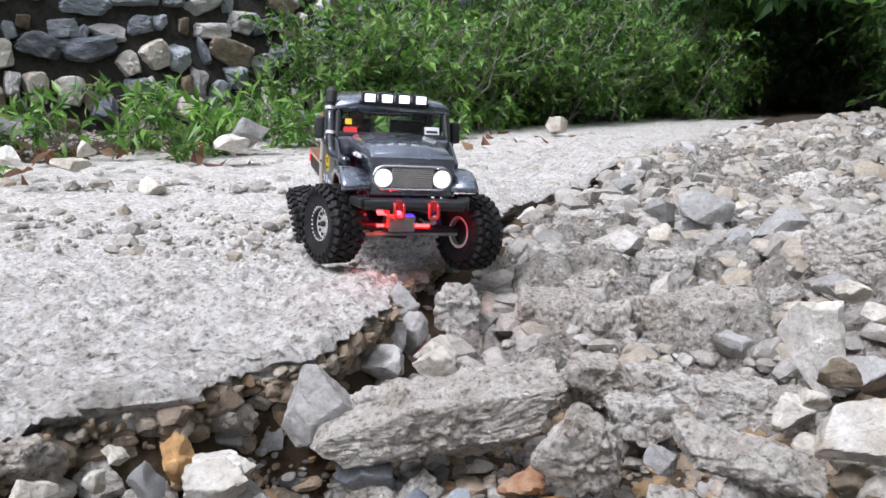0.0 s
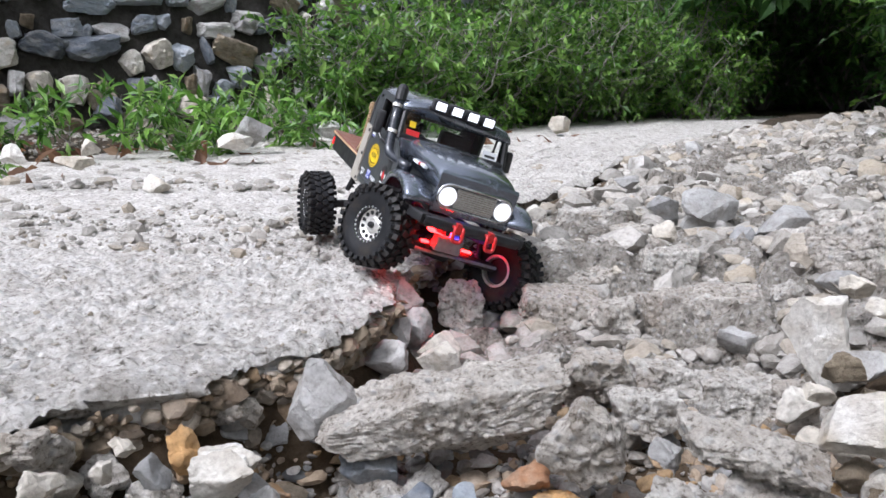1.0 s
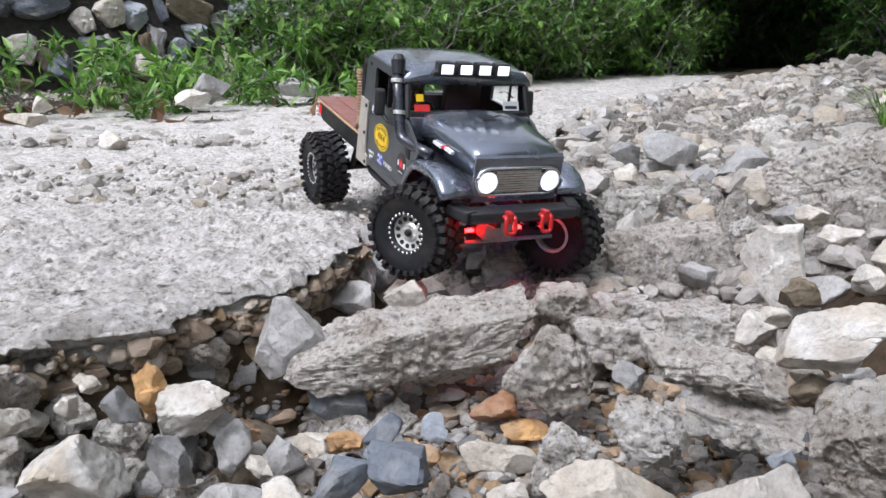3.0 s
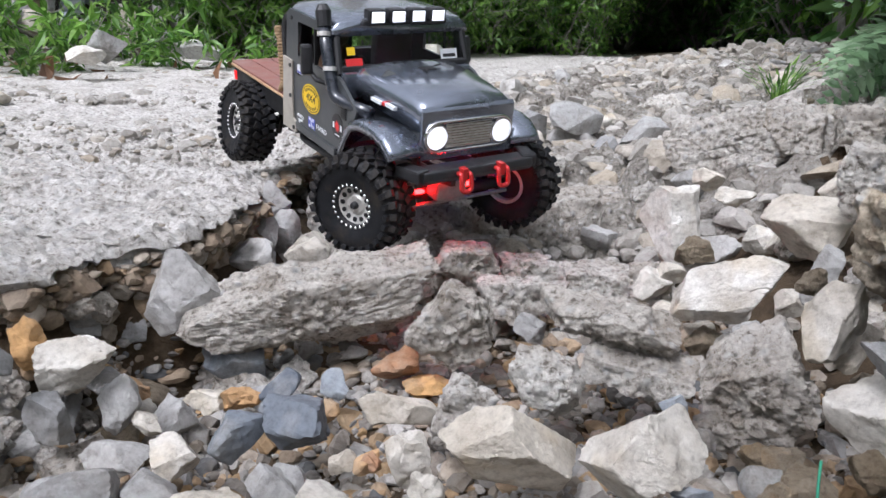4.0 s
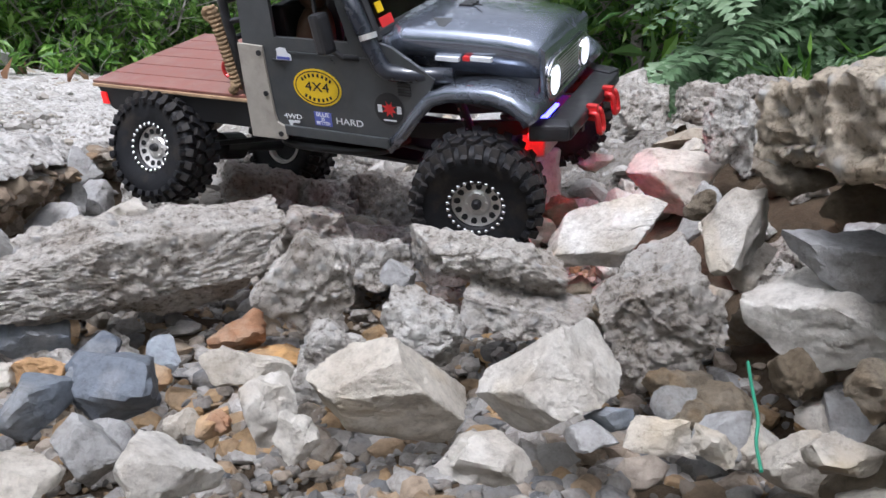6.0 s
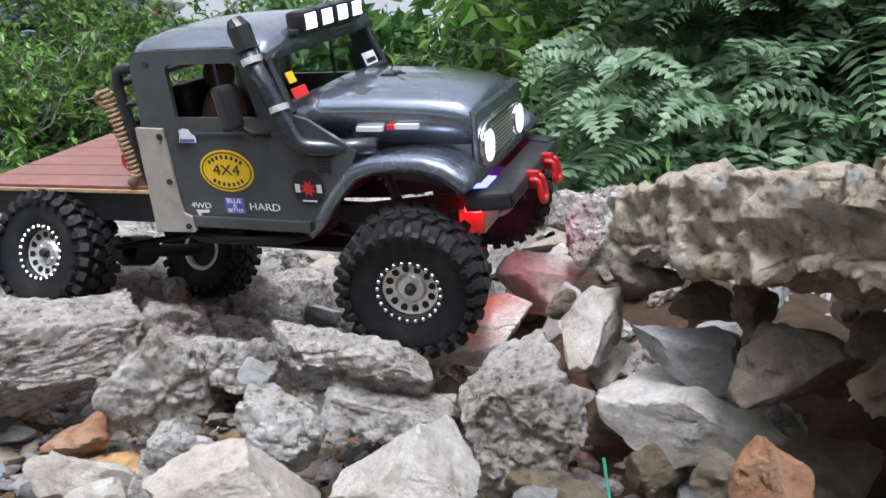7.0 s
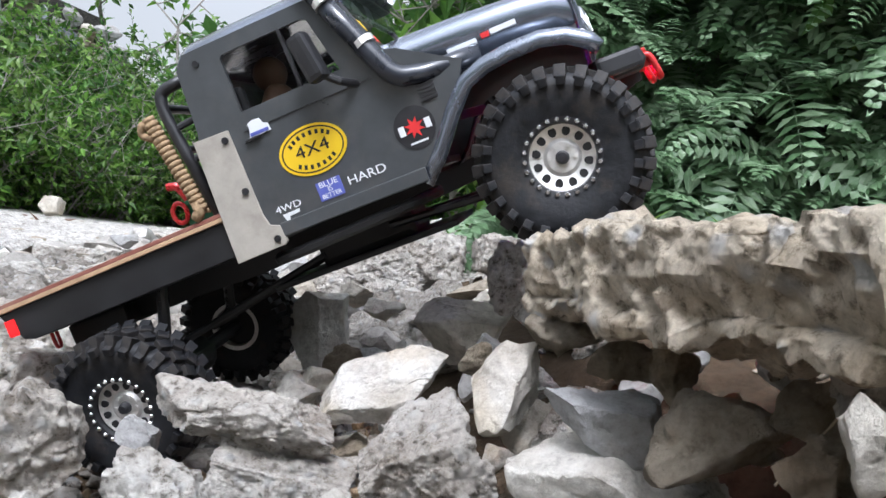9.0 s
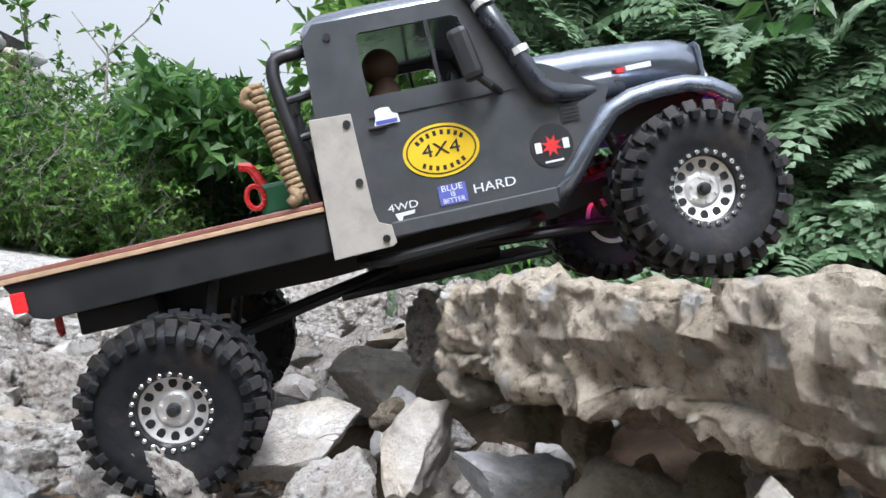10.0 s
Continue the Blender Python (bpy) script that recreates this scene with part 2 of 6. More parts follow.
def build_ground():
    xs = axis_steps(-90, 90, -0.6, 1.6, 0.011)
    ys = axis_steps(-40, 140, 0.2, 2.6, 0.011)
    def crust(x, y):
        """Lumps of crushed concrete that stand out of the rubble bed."""
        d = x - lerp_table(EDGE, y)
        if d < 0.03 or y < 0.6 or y > 3.4 or x > 2.2:
            return 0.0
        w = smooth(0.03, 0.10, d) * smooth(0.72, 0.95, y) * smooth(3.4, 2.6, y)
        return w * (0.052 * chip(Vector((x * 12, y * 12, 0.3))) + 0.030 * chip(Vector((x * 31, y * 31, 0.7))) + 0.010 * fbm(x * 60, y * 60, 6.0))
    verts = [(x, y, ground_z(x, y) + crust(x, y)) for y in ys for x in xs]
    n = len(xs)
    faces = [(j * n + i, j * n + i + 1, (j + 1) * n + i + 1, (j + 1) * n + i) for j in range(len(ys) - 1) for i in range(n - 1)]
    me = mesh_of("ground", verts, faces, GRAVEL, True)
    me.materials.append(SOIL)
    me.materials.append(BED)
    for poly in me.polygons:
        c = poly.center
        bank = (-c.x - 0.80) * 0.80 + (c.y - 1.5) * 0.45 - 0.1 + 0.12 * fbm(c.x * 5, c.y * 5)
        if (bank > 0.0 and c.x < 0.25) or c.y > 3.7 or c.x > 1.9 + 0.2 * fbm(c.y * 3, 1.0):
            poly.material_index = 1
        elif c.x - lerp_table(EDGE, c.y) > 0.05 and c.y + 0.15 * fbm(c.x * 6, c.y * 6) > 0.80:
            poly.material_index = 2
    ob = new("ground", me)
    return tagged(ob, "stony brown gravel ground of a washed-out road", "ground", kind="structure")


ground = build_ground()


def build_slab():
    """The road slab: a rough top, a crumbled broken edge and a ragged underside."""
    rows = axis_steps(-1.6, 5.0, 0.5, 1.45, 0.0045, 1.05)
    cols = [0.0]
    s = 0.0045
    while cols[-1] < 2.3:
        cols.append(cols[-1] + s)
        s *= 1.0 if cols[-1] < 0.40 else 1.06
    verts, faces = [], []
    under = 12
    for y in rows:
        ex = edge_x(y)
        th = 0.072 + 0.020 * fbm(y * 9, 1.0)
        for k in range(under, 0, -1):                      # the broken face, from below up
            u = k / under
            x = ex - 0.008 - 0.060 * u ** 1.2 + 0.022 * fbm(y * 22, u * 4, 9.0) + 0.018 * chip(Vector((y * 38, u * 4, 2.0)))
            verts.append((x, y + 0.006 * fbm(y * 60, u * 8, 1.0), SLAB_Z - 0.008 - th * u))
        for c in cols:
            x = ex - c
            z = SLAB_Z + 0.007 * fbm(x * 7, y * 7, 1.0) + 0.005 * fbm(x * 32, y * 32, 2.0) + 0.0048 * fbm(x * 80, y * 80, 3.0, 4) - 0.007 * max(0.0, fbm(x * 45, y * 45, 8.0, 3) - 0.3) + 0.0062 * chip(Vector((x * 34, y * 22, 0.5))) - 0.006 * max(0.0, 0.10 - abs(fbm(x * 5, y * 5, 11.0))) * 10 + 0.0025 * chip(Vector((x * 110, y * 110, 0.5)))
            z -= 0.012 * math.exp(-c / 0.012)
            line = y - (1.15 - 0.25 * (x + 0.2) * 0.9)
            z -= 0.03 * smooth(-0.02, 0.03, line + 0.03 * fbm(x * 8, 4.0)) * smooth(0.02, -0.06, x - 0.02 + 0.2 * fbm(y * 3, 2)) * smooth(2.2, 1.5, y)
            verts.append((x, y, z))
    n = under + len(cols)
    faces = [(j * n + i, j * n + i + 1, (j + 1) * n + i + 1, (j + 1) * n + i) for j in range(len(rows) - 1) for i in range(n - 1)]
    me = mesh_of("road_slab", verts, faces, CONCRETE, True)
    ob = tagged(new("road", me), "broken pale concrete road slab with a crumbled edge", "road", kind="structure")
    me.set_sharp_from_angle(angle=radians(32))
    return ob


road = build_slab()


def bevelled(bm, width, segments=2):
    if width:
        bmesh.ops.bevel(bm, geom=[e for e in bm.edges if len(e.link_faces) == 2 and e.calc_face_angle(0) > 0.5], offset=width, segments=segments, profile=0.6, affect="EDGES", clamp_overlap=True)
    return bm


def add_box(bm, x0, x1, y0, y1, z0, z1, turn=None):
    m = Matrix.Translation(((x0 + x1) / 2, (y0 + y1) / 2, (z0 + z1) / 2))
    if turn is not None:
        m = m @ turn
    bmesh.ops.create_cube(bm, size=1, matrix=m @ Matrix.Diagonal((x1 - x0, y1 - y0, z1 - z0, 1)))
    return bm


def block(x0, x1, y0, y1, z0, z1, bevel=0.002, turn=None):
    return bevelled(add_box(bmesh.new(), x0, x1, y0, y1, z0, z1, turn), bevel)


def extruded(loops, y0, y1, bevel=0.0):
    """A plate: outlines in x and z (the first one outside, the rest holes) between two planes of y."""
    bm = bmesh.new()
    edges = []
    for loop in loops:
        vs = [bm.verts.new((x, y0, z)) for x, z in loop]
        edges += [bm.edges.new((vs[i], vs[(i + 1) % len(vs)])) for i in range(len(vs))]
    bmesh.ops.triangle_fill(bm, use_beauty=True, use_dissolve=True, edges=edges)
    r = bmesh.ops.extrude_face_region(bm, geom=bm.faces[:])
    bmesh.ops.translate(bm, verts=[g for g in r["geom"] if isinstance(g, bmesh.types.BMVert)], vec=(0, y1 - y0, 0))
    bmesh.ops.recalc_face_normals(bm, faces=bm.faces)
    return bevelled(bm, bevel)


def tube(points, radius, sides=10, bm=None, closed=False):
    bm = bm or bmesh.new()
    pts = [Vector(p) for p in points]
    rings, up = [], Vector((0.13, 0.31, 0.94))
    for i, p in enumerate(pts):
        a = pts[i - 1] if i or closed else p
        b = pts[(i + 1) % len(pts)] if i < len(pts) - 1 or closed else p
        d = (b - a).normalized()
        s = d.cross(up).normalized()
        t = s.cross(d)
        rad = radius[i] if isinstance(radius, (list, tuple)) else radius
        rings.append([bm.verts.new(p + rad * (math.cos(k * math.tau / sides) * s + math.sin(k * math.tau / sides) * t)) for k in range(sides)])
    n = len(rings)
    for i in range(n if closed else n - 1):
        for k in range(sides):
            bm.faces.new((rings[i][k], rings[i][(k + 1) % sides], rings[(i + 1) % n][(k + 1) % sides], rings[(i + 1) % n][k]))
    if not closed:
        bm.faces.new(rings[0])
        bm.faces.new(rings[-1][::-1])
    return bm


def bent(points, steps=6):
    """Rounds the corners of a line of points."""
    pts = [Vector(p) for p in points]
    out = [pts[0]]
    for a, b, c in zip(pts, pts[1:], pts[2:]):
        p, q = b + (a - b) * 0.35, b + (c - b) * 0.35
        for k in range(steps + 1):
            u = k / steps
            out.append((1 - u) ** 2 * p + 2 * u * (1 - u) * b + u * u * q)
    out.append(pts[-1])
    return out


def lofted(sections):
    bm = bmesh.new()
    rings = [[bm.verts.new(p) for p in s] for s in sections]
    n = len(rings[0])
    for a, b in zip(rings, rings[1:]):
        for k in range(n):
            bm.faces.new((a[k], a[(k + 1) % n], b[(k + 1) % n], b[k]))
    bm.faces.new(rings[0])
    bm.faces.new(rings[-1][::-1])
    return bm


def revolved(profile, steps=48, lo=0.0):
    """A body turned about the y axis from (radius, y) pairs."""
    bm = bmesh.new()
    rings = []
    for k in range(steps):
        a = k * math.tau / steps
        rings.append([bm.verts.new((r * math.cos(a), y, r * math.sin(a))) for r, y in profile])
    for k in range(steps):
        a, b = rings[k], rings[(k + 1) % steps]
        for i in range(len(profile) - 1):
            bm.faces.new((a[i], b[i], b[i + 1], a[i + 1]))
    bmesh.ops.remove_doubles(bm, verts=bm.verts, dist=1e-6)
    return bm


def disc(x, z, rx, rz, y0, y1, steps=36):
    return extruded([[(x + rx * math.cos(k * math.tau / steps), z + rz * math.sin(k * math.tau / steps)) for k in range(steps)]], y0, y1)


def lettering(name, text, size, material, parent, m, label=""):
    cu = bpy.data.curves.new(name, "FONT")
    cu.body, cu.size, cu.extrude, cu.align_x, cu.align_y = text, size, 0.0002, "CENTER", "CENTER"
    tmp = new("writing_curve", cu)
    me = bpy.data.meshes.new_from_object(tmp)
    bpy.data.objects.remove(tmp)
    me.materials.clear()
    me.materials.append(material)
    return part(name, me, material, parent, label, m)


def shared(bm, name, material):
    me = bpy.data.meshes.new(name)
    bm.to_mesh(me)
    bm.free()
    me.materials.append(material)
    return me

# ---- rocks ----
ICO = {}


def ico(level):
    if level not in ICO:
        bm = bmesh.new()
        bmesh.ops.create_icosphere(bm, subdivisions=level, radius=1.0)
        ICO[level] = ([v.co.normalized() for v in bm.verts], [[v.index for v in f.verts] for f in bm.faces])
        bm.free()
    return ICO[level]


def rock_mesh(name, dims, material, seed, planes=16, level=4, crisp=60.0, warp=0.05, grit=0.0012, chips=0.0, pebbles=0.0, extra=(), blocky=0.0):
    """A broken stone: a body cut out by planes, its edges slightly worn, its faces uneven.
    dims: full size in metres. extra: cuts of its own, (nx, ny, nz, distance) in units of half its size.
    blocky: how far the six sides of a slab lead. warp: unevenness as a share of its size; grit: fine relief in metres; chips: depth of broken flakes; pebbles: their height in metres."""
    rng = random.Random(seed)
    cuts, dist = [], []
    turn = rng.uniform(0, 6.28)
    for k in range(planes):
        z = 1 - 2 * (k + 0.5) / planes
        a = turn + k * 2.39996
        v = Vector((math.sqrt(1 - z * z) * math.cos(a), math.sqrt(1 - z * z) * math.sin(a), z))
        v = (v + Vector((rng.gauss(0, 1), rng.gauss(0, 1), rng.gauss(0, 1))) * 0.28).normalized()
        cuts.append(v)
        dist.append(rng.uniform(0.58, 1.0) * (1 + 0.35 * blocky))
    if blocky:
        for axis in ((1, 0, 0), (-1, 0, 0), (0, 1, 0), (0, -1, 0), (0, 0, 1), (0, 0, -1)):
            cuts.append((Vector(axis) + Vector((rng.gauss(0, 1), rng.gauss(0, 1), rng.gauss(0, 1))) * 0.14).normalized())
            dist.append(rng.uniform(0.66, 0.76))
    for nx, ny, nz, d in extra:
        cuts.append(Vector((nx, ny, nz)).normalized())
        dist.append(d)
    dirs, faces = ico(level)
    key = ("np", level)
    if key not in ICO:
        ICO[key] = np.array([tuple(v) for v in dirs])
    V = ICO[key]
    C = np.clip(V @ np.array([tuple(c) for c in cuts]).T / np.array(dist), 0.02, None)
    top = C.max(axis=1, keepdims=True)
    r = 1.0 / (top[:, 0] * ((C / top) ** crisp).sum(axis=1) ** (1 / crisp))
    P = V * np.minimum(r, 1.5)[:, None]
    lo, hi = P.min(axis=0), P.max(axis=0)
    D = np.array(dims)
    P = (P - (lo + hi) / 2) / (hi - lo) * D
    size = float(D.mean())
    o = Vector((rng.uniform(0, 50), rng.uniform(0, 50), rng.uniform(0, 50)))
    out = []
    flat = float(D.min() / D.max()) < 0.15
    for p, v in zip(P.tolist(), dirs):
        q = Vector(p)
        if flat:
            # on a thin slab the relief stands square to its faces
            v = Vector((p[0] / D[0] ** 2, p[1] / D[1] ** 2, p[2] / D[2] ** 2)).normalized()
        h = warp * size * noise.fractal(q * (1.7 / size) + o, 1.0, 2.0, 2)
        if grit:
            h += grit * noise.fractal(q * 85 + o, 0.5, 2.3, 4)
        if chips:
            h += chips * (chip(q * 26 + o) + 0.55 * chip(q * 75 + o))
        if pebbles:
            d = noise.voronoi(q * 78 + o)[0]
            h += pebbles * (max(0.0, 0.5 - d[0]) * 2.0 - 0.35)
        out.append(q + v * h)
    me = mesh_of(name, out, faces, material, True)
    me.set_sharp_from_angle(angle=radians(26))
    return me


KINDS = {
    "chunk": (CHUNK, dict(planes=9, crisp=160, warp=0.07, grit=0.0028, chips=0.0058, pebbles=0.0034, blocky=0.3), "lump of broken grey concrete with pebbles bound in it", "concrete chunk"),
    "plate": (CHUNK, dict(planes=7, crisp=160, warp=0.05, grit=0.0028, chips=0.0050, pebbles=0.0036, blocky=0.8), "broken concrete plate with a rough pebbly face", "concrete chunk"),
    "pale": (PALE, dict(planes=8, crisp=300, warp=0.05, grit=0.0012, chips=0.0016), "pale angular limestone rock with sharp edges", "rock"),
    "grey": (GREY, dict(planes=8, crisp=300, warp=0.05, grit=0.0010, chips=0.0014), "grey angular rock with flat broken faces", "rock"),
    "brown": (BROWN, dict(planes=8, crisp=240, warp=0.06, grit=0.0020, chips=0.0030), "brown-grey angular stone, damp and dirty", "rock"),
    "ochre": (OCHRE, dict(planes=9, crisp=200, warp=0.07, grit=0.0018, chips=0.0036), "rusty orange-brown rock with rough faces", "rock"),
    "blue": (BLUE, dict(planes=8, crisp=300, warp=0.04, grit=0.0008, chips=0.0012), "blue-grey angular stone with a dull sheen", "rock"),
}


def rock(kind, at, dims, turn, seed, extra=(), **more):
    material, shape, label, category = KINDS[kind]
    name = "concrete_chunk" if kind in ("chunk", "plate") else "rock"
    level = 6 if kind in ("chunk", "plate") and max(dims) > 0.085 else 5 if max(dims) > (0.04 if kind in ("chunk", "plate") else 0.07) else 4
    ob = new(name, rock_mesh(name, dims, material, seed, level=level, extra=extra, **{**shape, **more}))
    ob.matrix_basis = pose(*at, *turn)
    return tagged(ob, label, category, "rubble in the gully")


rock("pale", (0.352, 0.684, 0.001), (0.032, 0.025, 0.025), (0, 0, -12), 111, ())
rock("pale", (0.333, 0.686, -0.011), (0.038, 0.030, 0.035), (0, 0, -12), 113, ())
rock("blue", (-0.018, 0.566, -0.087), (0.058, 0.050, 0.049), (0, 0, -12), 18, ())
rock("grey", (-0.028, 0.464, -0.074), (0.036, 0.032, 0.044), (0, 0, -12), 19, ())
rock("blue", (-0.066, 0.565, -0.094), (0.045, 0.040, 0.037), (0, 0, -12), 21, ())
rock("grey", (-0.156, 0.562, -0.104), (0.050, 0.044, 0.036), (0, 0, -12), 117, ())
rock("pale", (-0.114, 0.561, -0.106), (0.044, 0.039, 0.028), (0, 0, -12), 118, ())
rock("grey", (-0.161, 0.486, -0.081), (0.055, 0.048, 0.037), (0, 0, -12), 119, ())
rock("pale", (-0.210, 0.664, -0.068), (0.066, 0.051, 0.053), (0, -20, -12), 120, ())
rock("grey", (-0.221, 0.730, -0.046), (0.038, 0.030, 0.041), (0, 0, -12), 121, ())
rock("grey", (-0.163, 0.617, -0.086), (0.036, 0.029, 0.058), (0, 0, -12), 122, ())
rock("grey", (-0.190, 0.668, -0.091), (0.043, 0.038, 0.029), (0, 0, -12), 123, ())
rock("grey", (-0.209, 0.587, -0.080), (0.035, 0.031, 0.048), (0, 0, -12), 124, ())
rock("ochre", (-0.165, 0.677, -0.102), (0.032, 0.028, 0.030), (0, 0, -12), 125, ())
rock("ochre", (0.108, 0.682, -0.117), (0.048, 0.042, 0.021), (0, 0, -12), 127, ())
rock("pale", (0.066, 0.483, -0.069), (0.032, 0.019, 0.047), (0, 0, -12), 129, ())
rock("pale", (0.073, 0.434, -0.066), (0.023, 0.018, 0.025), (0, 0, -12), 130, ())
rock("blue", (0.271, 0.490, -0.038), (0.024, 0.014, 0.021), (0, 0, -12), 133, ())
rock("grey", (0.192, 0.621, -0.028), (0.029, 0.020, 0.028), (0, 0, -12), 134, ())
rock("pale", (0.329, 0.638, -0.020), (0.033, 0.023, 0.019), (0, 0, -12), 135, ())
rock("grey", (-0.151, 0.828, -0.070), (0.075, 0.037, 0.086), (0, -38, -12), 41, ())
rock("grey", (-0.185, 0.849, -0.053), (0.037, 0.029, 0.047), (0, 0, -12), 137, ())
rock("grey", (-0.192, 0.777, -0.086), (0.044, 0.034, 0.045), (0, 0, -12), 138, ())
rock("grey", (-0.072, 0.951, -0.069), (0.048, 0.037, 0.042), (0, 0, -12), 139, ())
rock("grey", (-0.046, 1.015, -0.048), (0.052, 0.031, 0.068), (0, 20, -12), 140, ())
rock("pale", (-0.006, 0.860, -0.035), (0.046, 0.032, 0.040), (0, -30, -12), 141, ())
rock("blue", (-0.082, 0.751, -0.110), (0.066, 0.052, 0.044), (0, 0, -12), 143, ())
rock("blue", (-0.033, 0.652, -0.092), (0.039, 0.031, 0.034), (0, 0, -12), 144, ())
rock("blue", (0.018, 0.676, -0.106), (0.026, 0.020, 0.036), (0, 0, -12), 145, ())
rock("pale", (-0.100, 0.662, -0.108), (0.039, 0.031, 0.024), (0, 0, -12), 147, ())
rock("ochre", (0.007, 0.617, -0.099), (0.028, 0.022, 0.024), (0, 0, -12), 148, ())
rock("ochre", (-0.068, 0.655, -0.104), (0.037, 0.029, 0.024), (0, 0, -12), 149, ())
rock("grey", (-0.115, 0.491, -0.089), (0.048, 0.037, 0.027), (0, 0, -12), 151, ())
rock("pale", (-0.066, 0.442, -0.075), (0.051, 0.039, 0.029), (0, 0, -12), 152, ())
rock("pale", (0.009, 0.438, -0.075), (0.055, 0.043, 0.036), (0, 0, -12), 153, ())
rock("pale", (-0.140, 0.605, -0.100), (0.029, 0.023, 0.022), (0, 0, -12), 154, ())
rock("pale", (0.021, 0.518, -0.089), (0.022, 0.018, 0.018), (0, 0, -12), 155, ())
rock("ochre", (0.038, 0.514, -0.089), (0.020, 0.016, 0.012), (0, 0, -12), 156, ())
rock("grey", (0.222, 0.381, -0.050), (0.027, 0.021, 0.016), (0, 0, -12), 157, ())
rock("pale", (0.145, 0.369, -0.047), (0.038, 0.029, 0.022), (0, 0, -12), 158, ())
rock("grey", (0.273, 0.343, -0.037), (0.031, 0.024, 0.031), (0, 0, -12), 159, ())
rock("grey", (-0.230, 0.746, -0.061), (0.044, 0.035, 0.044), (0, 0, 0), 160, ())
rock("grey", (-0.139, 0.752, -0.040), (0.074, 0.036, 0.083), (0, -38, 0), 161, ())
rock("pale", (-0.196, 0.608, -0.041), (0.061, 0.036, 0.049), (0, -30, 0), 163, ())
rock("grey", (-0.240, 0.567, -0.018), (0.030, 0.023, 0.037), (0, 0, 0), 164, ())
rock("pale", (-0.280, 0.607, -0.015), (0.024, 0.019, 0.022), (0, 0, 0), 165, ())
rock("pale", (-0.280, 0.565, -0.016), (0.020, 0.016, 0.020), (0, 0, 0), 166, ())
rock("pale", (-0.322, 0.549, -0.017), (0.040, 0.031, 0.029), (0, 0, 0), 167, ())
rock("chunk", (-0.356, 0.592, -0.008), (0.038, 0.030, 0.026), (0, 0, 0), 168, ())
rock("pale", (-0.006, 0.953, -0.063), (0.057, 0.039, 0.060), (0, -25, 0), 169, ())
rock("grey", (-0.061, 0.975, -0.033), (0.030, 0.024, 0.056), (0, 20, 0), 170, ())
rock("grey", (-0.078, 0.906, -0.052), (0.056, 0.044, 0.056), (0, 0, 0), 171, ())
rock("chunk", (0.020, 1.086, -0.039), (0.066, 0.052, 0.091), (0, 0, 0), 81, ())
rock("grey", (-0.058, 1.038, -0.028), (0.044, 0.026, 0.079), (0, 15, 0), 174, ())
rock("chunk", (0.158, 1.066, -0.036), (0.122, 0.106, 0.065), (0, 0, 0), 175, ())
rock("chunk", (0.232, 1.030, -0.046), (0.079, 0.069, 0.071), (0, 0, 0), 176, ())
rock("chunk", (0.348, 1.054, -0.053), (0.181, 0.139, 0.121), (0, 0, 0), 84, ())
rock("chunk", (0.172, 0.823, -0.040), (0.077, 0.060, 0.064), (0, 0, 0), 178, ())
rock("chunk", (0.255, 0.857, -0.058), (0.077, 0.053, 0.047), (0, 0, 0), 179, ())
rock("chunk", (0.205, 0.758, -0.053), (0.078, 0.061, 0.051), (0, 0, 0), 87, ())
rock("chunk", (0.328, 0.820, -0.066), (0.100, 0.068, 0.058), (0, 0, 0), 181, ())
rock("pale", (0.520, 1.089, -0.002), (0.045, 0.031, 0.053), (0, 0, 0), 182, ())
rock("pale", (0.605, 1.099, 0.014), (0.062, 0.049, 0.050), (0, 0, 0), 183, ())
rock("grey", (0.559, 1.251, 0.054), (0.098, 0.076, 0.060), (0, 0, 0), 184, ())
rock("grey", (0.478, 1.409, 0.062), (0.104, 0.081, 0.062), (0, 0, 0), 185, ())
rock("pale", (0.367, 1.283, 0.033), (0.048, 0.038, 0.043), (0, 0, 0), 186, ())
rock("grey", (0.545, 1.000, -0.003), (0.090, 0.070, 0.053), (0, 0, 0), 187, ())
rock("pale", (0.440, 0.807, -0.030), (0.047, 0.037, 0.031), (0, 0, 0), 188, ())
rock("pale", (0.383, 0.799, -0.064), (0.047, 0.037, 0.038), (0, 0, 0), 189, ())
rock("chunk", (0.265, 1.458, 0.021), (0.119, 0.104, 0.043), (0, 0, 0), 191, ())
rock("chunk", (0.352, 1.188, 0.005), (0.098, 0.077, 0.045), (0, 0, 0), 192, ())
rock("chunk", (0.170, 1.230, 0.004), (0.065, 0.051, 0.046), (0, 0, 0), 193, ())
rock("chunk", (0.329, 1.339, 0.013), (0.080, 0.063, 0.040), (0, 0, 0), 194, ())
rock("grey", (0.484, 1.233, 0.031), (0.051, 0.040, 0.046), (0, 0, 0), 195, ())
rock("chunk", (0.222, 1.131, -0.017), (0.086, 0.075, 0.043), (0, 0, 0), 196, ())
rock("grey", (0.420, 1.805, 0.046), (0.060, 0.053, 0.033), (0, 0, 0), 197, ())
rock("grey", (0.422, 1.494, 0.039), (0.061, 0.048, 0.050), (0, 0, 0), 198, ())
rock("pale", (0.576, 1.488, 0.046), (0.033, 0.026, 0.027), (0, 0, 0), 199, ())
rock("brown", (0.371, 0.497, 0.059), (0.021, 0.017, 0.026), (0, 0, -34), 208, ())
rock("chunk", (0.560, 0.963, 0.089), (0.185, 0.107, 0.093), (0, -20, -34), 122, ())
rock("pale", (0.463, 0.778, 0.055), (0.041, 0.029, 0.024), (0, 0, -34), 216, ())
rock("pale", (0.460, 0.839, 0.063), (0.038, 0.026, 0.028), (0, 0, -34), 217, ())
